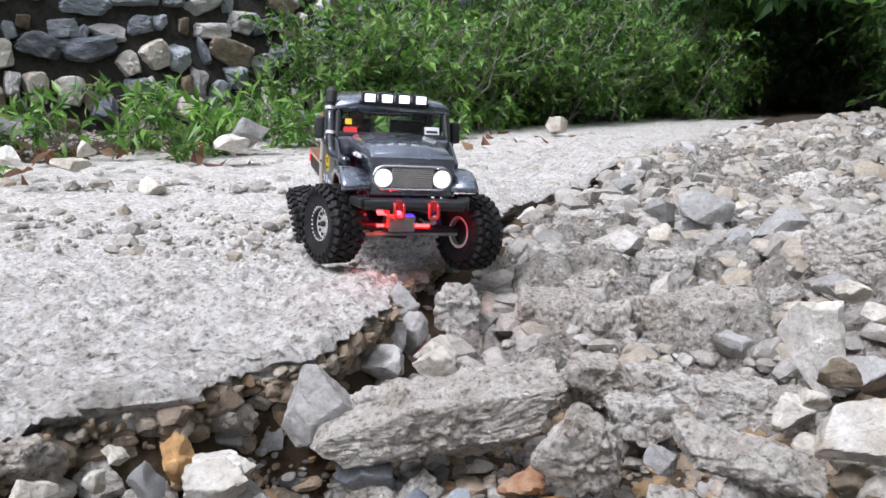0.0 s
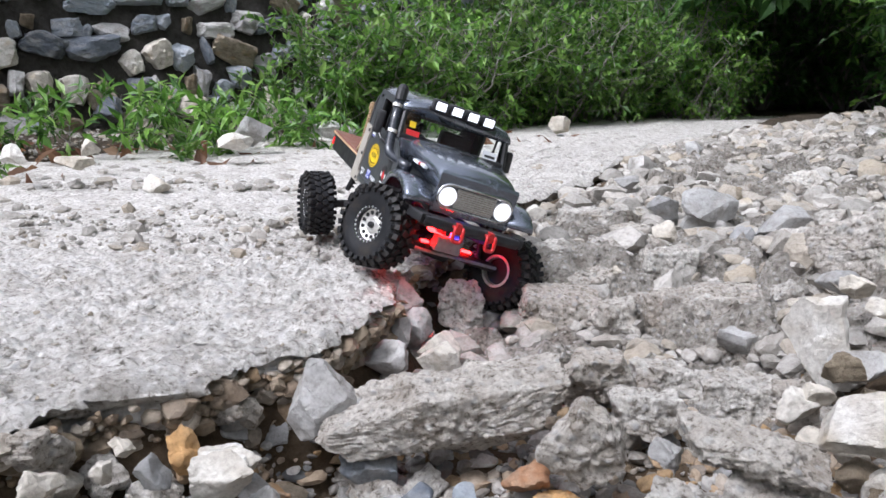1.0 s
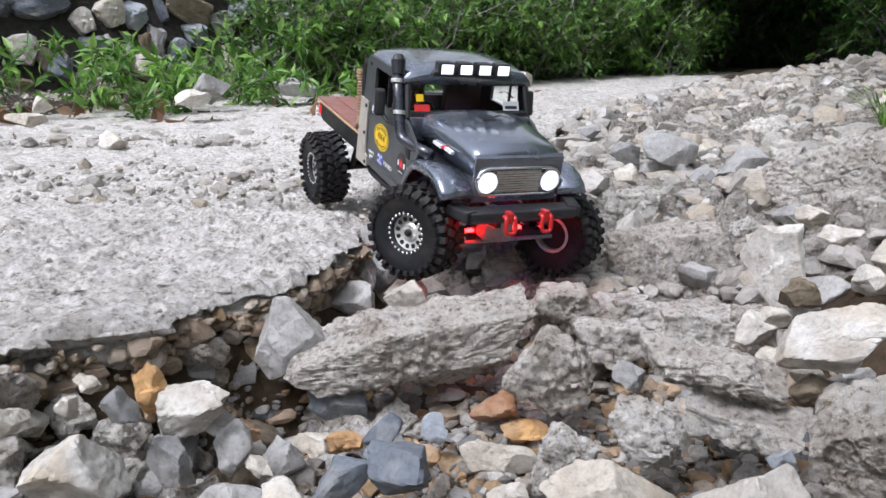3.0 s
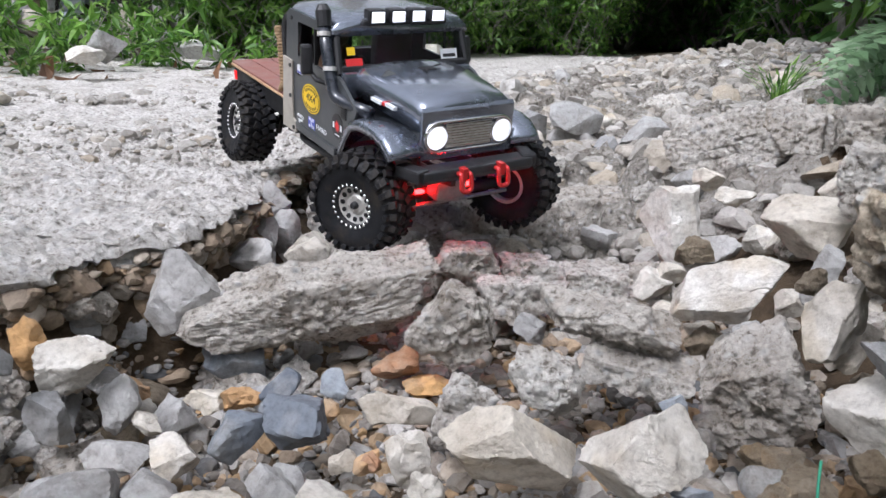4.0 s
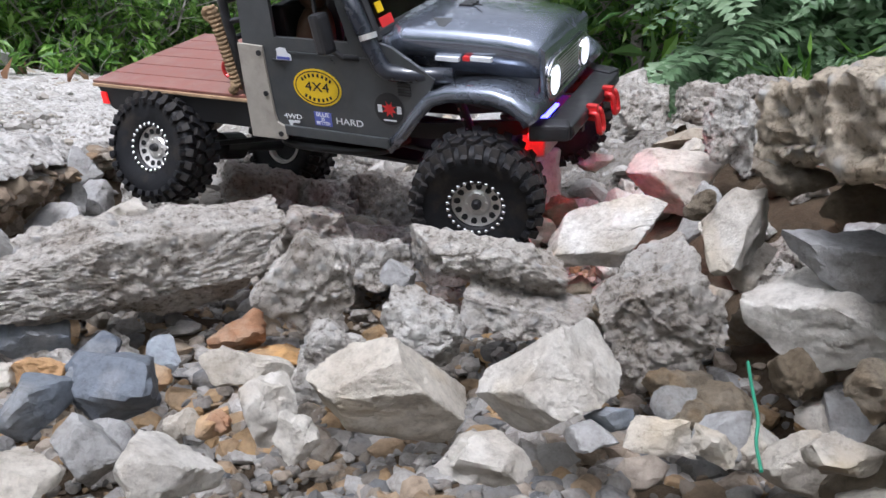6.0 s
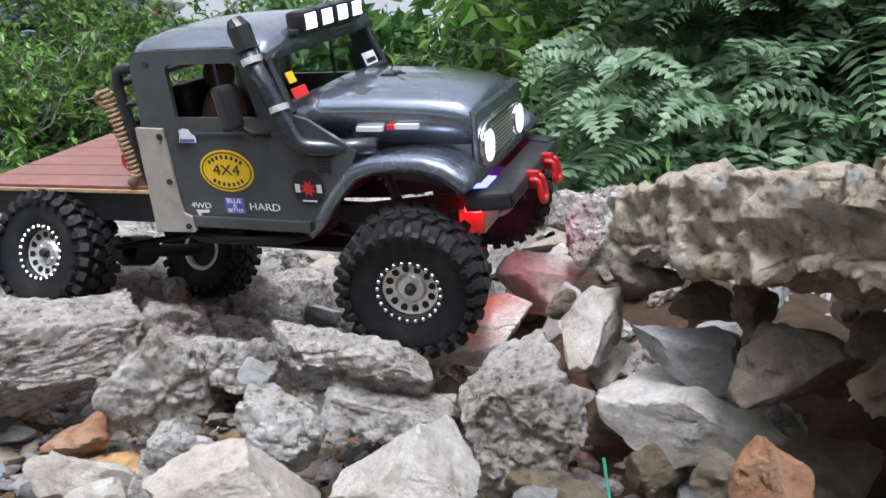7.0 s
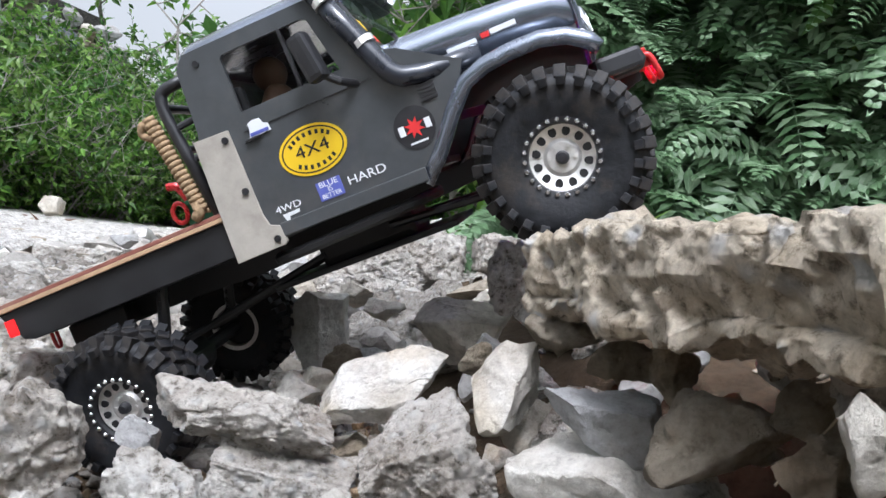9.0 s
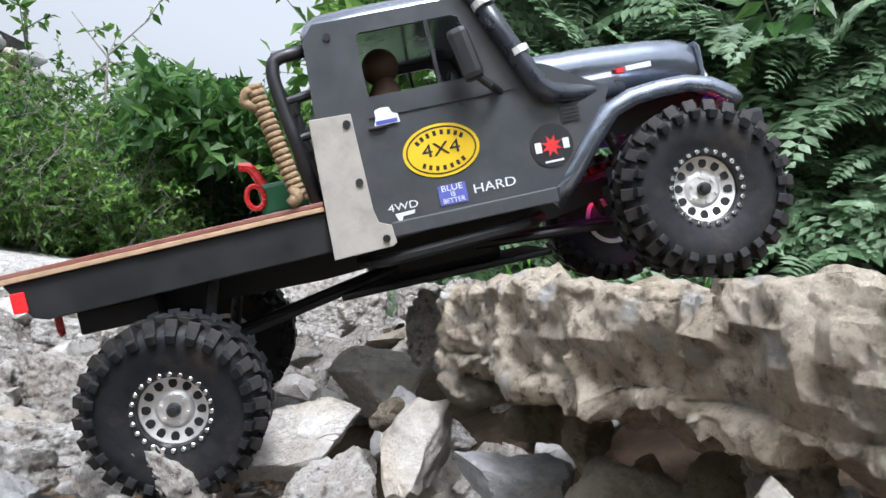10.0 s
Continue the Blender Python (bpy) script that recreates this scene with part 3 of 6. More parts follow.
rock("brown", (0.396, 0.728, 0.009), (0.040, 0.031, 0.032), (0, 0, -34), 218, ())
rock("chunk", (0.347, 0.718, -0.017), (0.053, 0.042, 0.038), (0, 0, -34), 219, ())
rock("pale", (0.151, 0.359, -0.046), (0.040, 0.031, 0.023), (0, 0, -25), 220, ())
rock("pale", (0.245, 0.356, -0.039), (0.039, 0.023, 0.021), (0, 0, -25), 221, ())
rock("pale", (0.242, 0.313, -0.025), (0.023, 0.018, 0.019), (0, 0, -25), 222, ())
rock("pale", (0.273, 0.271, -0.013), (0.038, 0.029, 0.022), (0, 0, -25), 224, ())
rock("blue", (0.232, 0.381, -0.043), (0.028, 0.014, 0.016), (0, 0, -25), 225, ())
rock("pale", (0.069, 0.434, -0.060), (0.018, 0.012, 0.026), (0, 0, -25), 231, ())
rock("grey", (-0.019, 0.479, -0.081), (0.036, 0.028, 0.034), (0, 0, -25), 232, ())
rock("ochre", (0.044, 0.509, -0.086), (0.015, 0.012, 0.011), (0, 0, -25), 233, ())
rock("pale", (0.070, 0.478, -0.070), (0.028, 0.016, 0.044), (0, 0, -25), 234, ())
rock("chunk", (0.660, 0.849, 0.128), (0.069, 0.054, 0.055), (0, 0, -25), 235, ())
rock("chunk", (0.694, 0.801, 0.137), (0.074, 0.058, 0.060), (0, 0, -25), 236, ())
rock("chunk", (0.601, 0.901, 0.112), (0.082, 0.064, 0.071), (0, 0, -25), 237, ())
rock("pale", (-0.651, 2.385, 0.086), (0.114, 0.079, 0.055), (0, 0, 0), 238, ())
rock("grey", (-0.653, 2.647, 0.097), (0.128, 0.089, 0.107), (0, 0, 0), 239, ())
rock("grey", (-0.419, 2.960, 0.077), (0.165, 0.114, 0.068), (0, 0, 0), 240, ())
rock("pale", (-0.715, 1.899, 0.027), (0.063, 0.050, 0.045), (0, 0, 0), 241, ())
rock("pale", (-0.967, 2.115, 0.095), (0.048, 0.038, 0.049), (0, 0, 0), 242, ())
rock("pale", (-0.945, 1.964, 0.071), (0.089, 0.062, 0.037), (0, 0, 0), 243, ())
rock("pale", (-1.067, 1.914, 0.099), (0.070, 0.048, 0.049), (0, 0, 0), 244, ())
rock("pale", (0.501, 3.461, 0.066), (0.100, 0.079, 0.082), (0, 0, 0), 245, ())
rock("plate", (-0.005, 0.757, -0.051), (0.269, 0.091, 0.087), (16, -7, 0), 3, ((-0.55, 0, 0.9, 0.72), (-0.9, -0.2, -0.4, 0.8), (0.2, -0.8, -0.7, 0.62),), planes=5)
rock("plate", (0.134, 0.671, -0.047), (0.071, 0.043, 0.083), (8, 36, -22), 4, ((0.5, 0, 0.9, 0.62), (0.9, 0, -0.3, 0.7),), planes=6)
rock("chunk", (0.123, 0.547, -0.067), (0.050, 0.040, 0.055), (0, 10, -14), 5, ())
kicked = rock("plate", (0.241, 0.572, -0.004), (0.129, 0.056, 0.041), (8, 6, -27), 6, ((-0.7, -0.3, 0.6, 0.72), (0.8, 0, 0.6, 0.7), (0.1, -0.9, -0.5, 0.6),), planes=5)
rock("chunk", (0.188, 0.554, -0.050), (0.067, 0.051, 0.052), (0, 14, -20), 7, ((-0.6, -0.3, -0.75, 0.55), (0.75, 0, 0.6, 0.7),))
rock("pale", (0.136, 0.475, -0.060), (0.102, 0.051, 0.076), (0, 0, -20), 8, ((-0.62, -0.25, 0.75, 0.40), (0.85, -0.1, 0.52, 0.42), (-0.1, -0.85, 0.1, 0.55), (0.15, -0.75, -0.65, 0.45), (-0.8, -0.2, -0.5, 0.6),), planes=5)
rock("pale", (0.208, 0.411, -0.031), (0.082, 0.047, 0.070), (0, 0, -32), 9, ((0.75, -0.3, 0.55, 0.55), (-0.75, -0.3, 0.5, 0.6), (0.0, -0.95, 0.25, 0.5), (0.6, -0.2, -0.75, 0.6),), planes=5)
rock("plate", (0.315, 0.452, -0.009), (0.077, 0.057, 0.098), (10, -20, -40), 10, ((-0.55, -0.2, 0.8, 0.68), (0.75, 0, -0.7, 0.7),), planes=5)
rock("pale", (0.355, 0.584, 0.016), (0.112, 0.045, 0.048), (14, -28, -34), 11, ((0.0, -0.5, 0.85, 0.45), (0.9, 0, 0.4, 0.8),), planes=6)
rock("pale", (0.476, 0.658, 0.053), (0.095, 0.047, 0.062), (0, 0, -39), 12, ((0.1, -0.3, 0.95, 0.5), (-0.6, -0.4, -0.6, 0.6),))
rock("grey", (0.422, 0.555, 0.040), (0.024, 0.023, 0.055), (0, 10, -41), 14, ())
rock("pale", (0.396, 0.792, 0.018), (0.069, 0.053, 0.100), (0, -6, -28), 13, ((-0.75, -0.62, 0.0, 0.42), (0.5, -0.86, 0.1, 0.42), (0.1, -0.1, 1, 0.62), (0.95, -0.2, 0.12, 0.62), (-0.7, 0, 0.65, 0.85),), planes=4)
rock("plate", (0.262, 0.540, -0.033), (0.095, 0.043, 0.031), (6, 4, -27), 131, ((0, -0.3, 0.95, 0.42),), planes=6)
rock("pale", (0.071, 0.582, -0.079), (0.070, 0.030, 0.031), (0, 0, -8), 128, ())
rock("ochre", (0.079, 0.711, -0.101), (0.053, 0.037, 0.039), (0, -10, -7), 30, ())
rock("blue", (-0.018, 0.590, -0.102), (0.060, 0.034, 0.044), (0, 0, 1), 18, ((-0.1, -0.6, 0.8, 0.5),))
rock("ochre", (-0.251, 0.674, -0.051), (0.026, 0.026, 0.051), (0, -15, 20), 71, ())
rock("pale", (-0.211, 0.657, -0.065), (0.074, 0.033, 0.045), (10, -34, 17), 163, ())
rock("pale", (-0.274, 0.548, -0.067), (0.080, 0.055, 0.071), (0, 0, 26), 164, ())
rock("brown", (-0.137, 0.836, -0.074), (0.039, 0.024, 0.121), (0, -32, 9), 41, ())
rock("pale", (0.348, 0.432, 0.054), (0.047, 0.046, 0.052), (0, -24, -41), 210, ((-0.3, -0.8, 0.4, 0.5), (0.8, -0.3, -0.3, 0.6),), planes=6)
rock("grey", (0.341, 0.350, 0.058), (0.062, 0.035, 0.036), (0, 16, -48), 211, ((-0.35, -0.3, 0.85, 0.52), (0.1, -0.95, -0.1, 0.5),), planes=6)
rock("brown", (0.334, 0.277, 0.063), (0.056, 0.036, 0.045), (0, 8, -56), 212, ((-0.1, -0.97, 0.1, 0.5), (-0.75, -0.3, 0.55, 0.6), (0.7, -0.3, -0.5, 0.62),), planes=6)
rock("pale", (0.344, 0.345, 0.019), (0.098, 0.049, 0.057), (0, 14, -51), 213, ((-0.6, -0.3, 0.7, 0.55), (0.2, -0.5, 0.85, 0.5), (-0.1, -0.9, -0.4, 0.5),), planes=6)
rock("brown", (0.301, 0.220, 0.075), (0.020, 0.016, 0.029), (0, 0, -62), 214, ())
rock("pale", (0.265, 0.185, 0.092), (0.014, 0.014, 0.029), (0, -10, -65), 215, ())
rock("brown", (0.362, 0.409, 0.089), (0.041, 0.029, 0.026), (0, 14, -44), 216, ())
rock("brown", (0.341, 0.312, 0.088), (0.021, 0.017, 0.034), (0, -8, -52), 217, ())
rock("brown", (0.377, 0.375, 0.081), (0.035, 0.028, 0.027), (0, 8, -48), 218, ())
rock("ochre", (0.278, 0.241, 0.027), (0.032, 0.032, 0.041), (0, -20, -58), 219, ())
rock("brown", (0.281, 0.269, 0.019), (0.023, 0.018, 0.028), (0, 0, -54), 220, ())
rock("brown", (0.341, 0.245, 0.089), (0.029, 0.020, 0.026), (0, 0, -61), 221, ())
rock("chunk", (0.312, 0.208, 0.102), (0.026, 0.017, 0.023), (0, 0, -65), 222, ())
rock("chunk", (0.648, 1.032, 0.093), (0.106, 0.086, 0.079), (0, -12, -32), 231, ())
rock("chunk", (0.489, 0.609, 0.108), (0.046, 0.040, 0.071), (0, 0, -40), 234, ())
rock("grey", (0.427, 0.754, 0.002), (0.066, 0.035, 0.040), (0, 0, -30), 235, ())
rock("pale", (0.510, 0.715, 0.021), (0.097, 0.040, 0.047), (0, -8, -37), 236, ((0.1, -0.3, 0.95, 0.5),))
rock("pale", (0.367, 0.456, 0.033), (0.054, 0.032, 0.037), (0, 20, -41), 237, ())
# the second slab, on a stack of stones
def build_second_slab():
    """A broken-off slab of pebbly concrete: a box with worn corners, its faces bulged, pitted and flaked."""
    size, worn, step = Vector((0.455, 0.235, 0.046)), 0.009, 0.0032
    counts = [int(round(size[a] / step)) for a in range(3)]
    verts, faces, index = [], [], {}
    core = size / 2 - Vector((worn, worn, worn))

    def vertex(key):
        if key in index:
            return index[key]
        p = Vector([(key[a] / counts[a] - 0.5) * size[a] for a in range(3)])
        inner = Vector([max(-core[a], min(core[a], p[a])) for a in range(3)])
        n = (p - inner).normalized()
        p = inner + n * worn
        q = p + Vector((3.3, 7.1, 1.9))
        bulge = Vector((noise.fractal(q * 8, 1.0, 2.0, 3), noise.fractal(q * 8 + Vector((9, 0, 0)), 1.0, 2.0, 3), 0.5 * noise.fractal(q * 8 + Vector((0, 9, 0)), 1.0, 2.0, 3))) * 0.014
        h = 0.0085 * chip(q * 26) + 0.0055 * chip(q * 70) + 0.0050 * noise.fractal(q * 45, 0.6, 2.2, 4)
        stones = noise.voronoi(q * 62)[0][0]
        h += 0.0045 * (max(0.0, 0.48 - stones) * 2.0 - 0.3) - 0.009 * max(0.0, noise.fractal(q * 38 + Vector((0, 0, 5)), 1.0, 2.0, 2) - 0.32)
        # the lower edge of the broken sides is crumbled away
        h -= 0.022 * max(0.0, -p.z / size.z) * (1 - abs(n.z)) * (1 + noise.fractal(q * 16, 1.0, 2.0, 2))
        index[key] = len(verts)
        verts.append(p + bulge + n * h)
        return index[key]

    for axis in range(3):
        b, c = (axis + 1) % 3, (axis + 2) % 3
        for side in (0, counts[axis]):
            for u in range(counts[b]):
                for v in range(counts[c]):
                    quad = []
                    for du, dv in ((0, 0), (1, 0), (1, 1), (0, 1)):
                        key = [0, 0, 0]
                        key[axis], key[b], key[c] = side, u + du, v + dv
                        quad.append(vertex(tuple(key)))
                    faces.append(quad if side else quad[::-1])
    me = mesh_of("concrete_slab", verts, faces, TAN, True)
    me.set_sharp_from_angle(angle=radians(24))
    ob = new("concrete_slab", me)
    ob.matrix_basis = pose(0.377, 0.173, 0.135, 0, -3.2, -109)
    return tagged(ob, "thick slab of pale pebbly concrete lying on stacked stones", "concrete slab", "rubble in the gully")


build_second_slab()


# loose stones of hand size, strewn over the rubble
def scatter_stones():
    rng = random.Random(11)
    bank = []
    for k in range(16):
        kind = ("chunk", "grey", "chunk", "chunk", "grey", "pale", "chunk", "chunk", "grey", "chunk", "pale", "chunk", "brown", "chunk", "chunk", "grey")[k]
        material, shape, label, category = KINDS[kind]
        me = rock_mesh("stone", (0.06, 0.06 * rng.uniform(0.6, 0.95), 0.06 * rng.uniform(0.5, 0.8)), material, 500 + k, level=4, **shape)
        bank.append((me, label, category))
    piled = []
    for k, kind in enumerate(("brown", "pale", "brown", "grey", "pale", "chunk")):
        material, shape, label, category = KINDS[kind]
        piled.append((rock_mesh("stone", (0.06, 0.045, 0.04), material, 540 + k, level=4, **shape), label, category))
    made = 0
    while made < 150:
        x, y = rng.uniform(-0.35, 1.9), rng.uniform(0.35, 2.7)
        d = x - lerp_table(EDGE, y)
        if d < 0.015 or (y < 0.86 and x > -0.1) or math.hypot(x, y) < 0.42:
            continue
        if y > 1.9 and rng.random() < 0.45:
            continue
        s = min(0.10, 0.030 + rng.expovariate(1 / 0.018))
        me, label, category = bank[rng.randrange(16)]
        ob = new("stone", me)
        ob.matrix_basis = pose(x, y, ground_z(x, y) + 0.22 * s, rng.uniform(-35, 35), rng.uniform(-35, 35), rng.uniform(0, 360)) @ Matrix.Scale(s / 0.06, 4)
        tagged(ob, "loose " + label, category, "loose stones")
        made += 1
    # stones heaped up under the second slab and beside it
    made = 0
    while made < 90:
        x, y = rng.uniform(0.20, 0.62), rng.uniform(0.12, 0.86)
        inner = x - (0.345 + 0.33 * (y - 0.40))      # how far behind the face of the stack
        if inner < -0.06 or y > 0.80:
            continue
        top = 0.075 * smooth(-0.02, 0.03, inner) * smooth(0.50, 0.40, y)
        s = rng.uniform(0.026, 0.055)
        me, label, category = piled[rng.randrange(len(piled))]
        ob = new("stone", me)
        z = max(ground_z(x, y), -0.05) + 0.2 * s
        ob.matrix_basis = pose(x, y, min(z + rng.uniform(0, 1) * top, 0.085), rng.uniform(-35, 35), rng.uniform(-35, 35), rng.uniform(0, 360)) @ Matrix.Scale(s / 0.06, 4)
        tagged(ob, "loose " + label, category, "loose stones")
        made += 1
    # the gully below the road's edge
    made = 0
    while made < 55:
        x, y = rng.uniform(-0.50, -0.02), rng.uniform(0.42, 0.86)
        d = x - lerp_table(EDGE, y)
        if d < -0.005 or d > 0.22:
            continue
        s = rng.uniform(0.028, 0.062)
        me, label, category = bank[rng.randrange(16)]
        ob = new("stone", me)
        ob.matrix_basis = pose(x, y, ground_z(x, y) + (0.30 + 0.5 * max(0.0, 0.06 - d) / 0.06) * s, rng.uniform(-40, 40), rng.uniform(-40, 40), rng.uniform(0, 360)) @ Matrix.Scale(s / 0.06, 4)
        tagged(ob, "loose " + label, category, "loose stones")
        made += 1


def pebble_field(name, count, seed, place, size, material, label, level=1):
    """Small stones that nobody could count, in one mesh."""
    rng = np.random.default_rng(seed)
    dirs, faces = ico(level)
    dirs, faces = np.array([tuple(v) for v in dirs]), np.array(faces)
    allv, allf, base = [], [], 0
    for _ in range(count):
        spot = place(rng)
        if spot is None:
            continue
        x, y, z = spot
        s = size(rng)
        if level > 1:
            cuts = rng.normal(0, 1, (11, 3))
            cuts /= np.linalg.norm(cuts, axis=1, keepdims=True)
            reach = np.clip(dirs @ cuts.T / rng.uniform(0.5, 0.9, 11), 0.8, None).max(axis=1, keepdims=True)
            v = dirs / reach * rng.uniform(0.96, 1.04, (len(dirs), 1))
        else:
            v = dirs * rng.uniform(0.62, 1.15, (len(dirs), 1))
        v = v * np.array([1, rng.uniform(0.6, 1), rng.uniform(0.4, 0.8)]) * s
        a = rng.uniform(0, 6.283)
        tilt = rng.uniform(-0.5, 0.5)
        c, sn, ct, st = math.cos(a), math.sin(a), math.cos(tilt), math.sin(tilt)
        v = v @ np.array([[c, sn, 0], [-sn, c, 0], [0, 0, 1]]) @ np.array([[1, 0, 0], [0, ct, st], [0, -st, ct]])
        allv.append(v + np.array([x, y, z]))
        allf.append(faces + base)
        base += len(dirs)
    ob = new(name, mesh_of(name, np.concatenate(allv).tolist(), np.concatenate(allf).tolist(), material))
    return tagged(ob, label, "gravel", kind="stuff")


def rubble_spot(rng):
    x, y = rng.uniform(-0.6, 2.4), rng.uniform(0.2, 3.2)
    if y < 0.84 and rng.uniform() < 0.8:
        return None
    d = x - lerp_table(EDGE, y)
    if d < 0.0 or math.hypot(x, y - 0.05) < 0.24:
        return None
    return x, y, ground_z(x, y) + 0.002


def shoulder_spot(rng):
    x, y = rng.uniform(-1.7, 0.9), rng.uniform(0.95, 3.6)
    if x > lerp_table(EDGE, y) - 0.02 or y < 1.12 - 0.25 * (x + 0.2) + 0.06 * math.sin(x * 9):
        return None
    if x > -0.1 and rng.uniform() < 0.6:
        return None
    return x, y, max(SLAB_Z - 0.024 if y < 1.9 else SLAB_Z - 0.006, ground_z(x, y))


def slab_spot(rng):
    y = rng.uniform(0.4, 1.4)
    x = lerp_table(EDGE, y) - abs(rng.normal(0, 0.3))
    return x, y, SLAB_Z - 0.001


scatter_stones()
pebble_field("gravel", 9000, 1, rubble_spot, lambda r: min(0.02, 0.003 + r.exponential(0.0045)), MIXED, "loose mixed gravel between the rocks")
pebble_field("gravel", 7000, 2, shoulder_spot, lambda r: min(0.03, 0.003 + r.exponential(0.005)), MIXED, "grey gravel strewn along the road shoulder")
pebble_field("gravel", 500, 3, slab_spot, lambda r: 0.0015 + r.exponential(0.0014), MIXED, "grit lying on the road slab")
def pit_spot(rng):
    x, y = rng.uniform(-0.42, 0.42), rng.uniform(0.30, 0.86)
    if x - lerp_table(EDGE, y) < 0.0 or math.hypot(x, y - 0.05) < 0.24:
        return None
    return x, y, ground_z(x, y) + 0.002


def bed_spot(rng):
    x, y = rng.uniform(-0.1, 2.4), rng.uniform(0.80, 3.4)
    if x - lerp_table(EDGE, y) < 0.04:
        return None
    return x, y, ground_z(x, y) + 0.006


pebble_field("gravel", 9500, 7, pit_spot, lambda r: min(0.018, 0.003 + r.exponential(0.0042)), PITGRAVEL, "damp brown and grey gravel in the washed-out hollow", 2)
pebble_field("rubble", 4200, 8, bed_spot, lambda r: min(0.055, 0.012 + r.exponential(0.011)), MIXED, "crushed grey concrete rubble heaped beside the road", 2)
pebble_field("rubble", 1500, 5, bed_spot, lambda r: min(0.045, 0.010 + r.exponential(0.009)), MIXED, "small angular rubble heaped between the rocks", 2)


def lip_spot(rng):
    y = rng.uniform(0.45, 1.35)
    u = rng.uniform(0, 1)
    return edge_x(y) - 0.004 - 0.045 * u + rng.normal(0, 0.006), y, SLAB_Z - 0.022 - 0.072 * u


pebble_field("rubble", 1700, 6, lip_spot, lambda r: min(0.026, 0.004 + r.exponential(0.005)), LIP, "brown pebbly rubble under the broken road edge", 2)


# a root and a bit of cord among the stones, and a pebble on the slab
tagged(new("root", shared(tube(bent(((0.340, 0.225, 0.111), (0.336, 0.228, 0.096), (0.326, 0.229, 0.085), (0.315, 0.231, 0.076), (0.303, 0.233, 0.064))), 0.0005, 6), "root", ROOT)), "thin pale root hanging from the stacked stones", "root")
tagged(new("cord", shared(tube(bent(((0.294, 0.353, -0.002), (0.281, 0.335, -0.008), (0.270, 0.317, -0.016), (0.261, 0.308, -0.023), (0.249, 0.291, -0.027))), 0.0009, 6), "cord", CORD)), "thin green plastic cord on the ground", "cord")
rock("pale", (0.336, 0.352, 0.152), (0.013, 0.013, 0.018), (0, 12, -30), 901)


# ---- the retaining wall and the plants round the road ----
def leaf_faces(verts, faces, base, direction, normal, length, width, fold=0.25):
    """One leaf of two folded halves."""
    d = direction.normalized()
    s = d.cross(normal).normalized()
    n = s.cross(d)
    k = len(verts)
    mid = base + d * length * 0.45
    droop = -n * length * 0.10
    verts.extend((base, mid + s * width * 0.5 + n * width * fold, mid, mid - s * width * 0.5 + n * width * fold, base + d * length + droop))
    faces.extend(((k, k + 2, k + 1), (k, k + 3, k + 2), (k + 1, k + 2, k + 4), (k + 2, k + 3, k + 4)))


def twig_faces(verts, faces, a, b, ra, rb):
    d = (b - a).normalized()
    s = d.cross(Vector((0.3, 0.5, 0.81))).normalized()
    t = s.cross(d)
    k = len(verts)
    for p, r in ((a, ra), (b, rb)):
        for q in range(4):
            ang = q * math.pi / 2
            verts.append(p + (s * math.cos(ang) + t * math.sin(ang)) * r)
    for q in range(4):
        faces.append((k + q, k + (q + 1) % 4, k + 4 + (q + 1) % 4, k + 4 + q))


def rand_dir(rng):
    return Vector((rng.gauss(0, 1), rng.gauss(0, 1), rng.gauss(0, 1))).normalized()


def shrub(name, seed, height, spread, stems, leaves, length, width, leaf, label, category="shrub", up=0.5, drop=0.0):
    """A shrub or a young tree: bent stems from one foot, twigs and many single leaves in uneven clumps."""
    rng = random.Random(seed)
    foot = tagged(new(name), label, category)
    tv, tf, lv, lf = [], [], [], []
    for _ in range(stems):
        a = rng.uniform(0, math.tau)
        p = Vector((0.04 * math.cos(a), 0.04 * math.sin(a), -0.03))
        lean = Vector((math.cos(a) * spread, math.sin(a) * spread, height * rng.uniform(0.75, 1.15)))
        knots = [p + lean * (k / 5) + Vector((rng.gauss(0, 1), rng.gauss(0, 1), 0)) * 0.05 * spread * k - Vector((0, 0, drop * (k / 5) ** 2 * height)) for k in range(6)]
        for k in range(5):
            twig_faces(tv, tf, knots[k], knots[k + 1], 0.012 * height * (1 - k / 6), 0.012 * height * (1 - (k + 1) / 6))
        for _ in range(max(2, leaves // (stems * 9))):
            k = rng.randrange(1, 5)
            start = knots[k].lerp(knots[k + 1], rng.random())
            way = (rand_dir(rng) + Vector((math.cos(a), math.sin(a), 0.2)) * 0.7).normalized()
            tip = start + way * spread * rng.uniform(0.25, 0.7)
            twig_faces(tv, tf, start, tip, 0.003 * height, 0.0012 * height)
            for q in range(9):
                at = start.lerp(tip, 0.2 + 0.8 * q / 8)
                d = (way * 0.5 + rand_dir(rng) + Vector((0, 0, -0.15))).normalized()
                n = (Vector((0, 0, 1)) * up + rand_dir(rng) * 0.6).normalized()
                s = rng.uniform(0.6, 1.25)
                leaf_faces(lv, lf, at, d, n, length * s, width * s)
    tagged(part("stem", mesh_of("stem", tv, tf, BARK), BARK, foot), kind="stuff")
    tagged(part("crown", mesh_of("crown", lv, lf, leaf), leaf, foot), kind="stuff")
    return foot


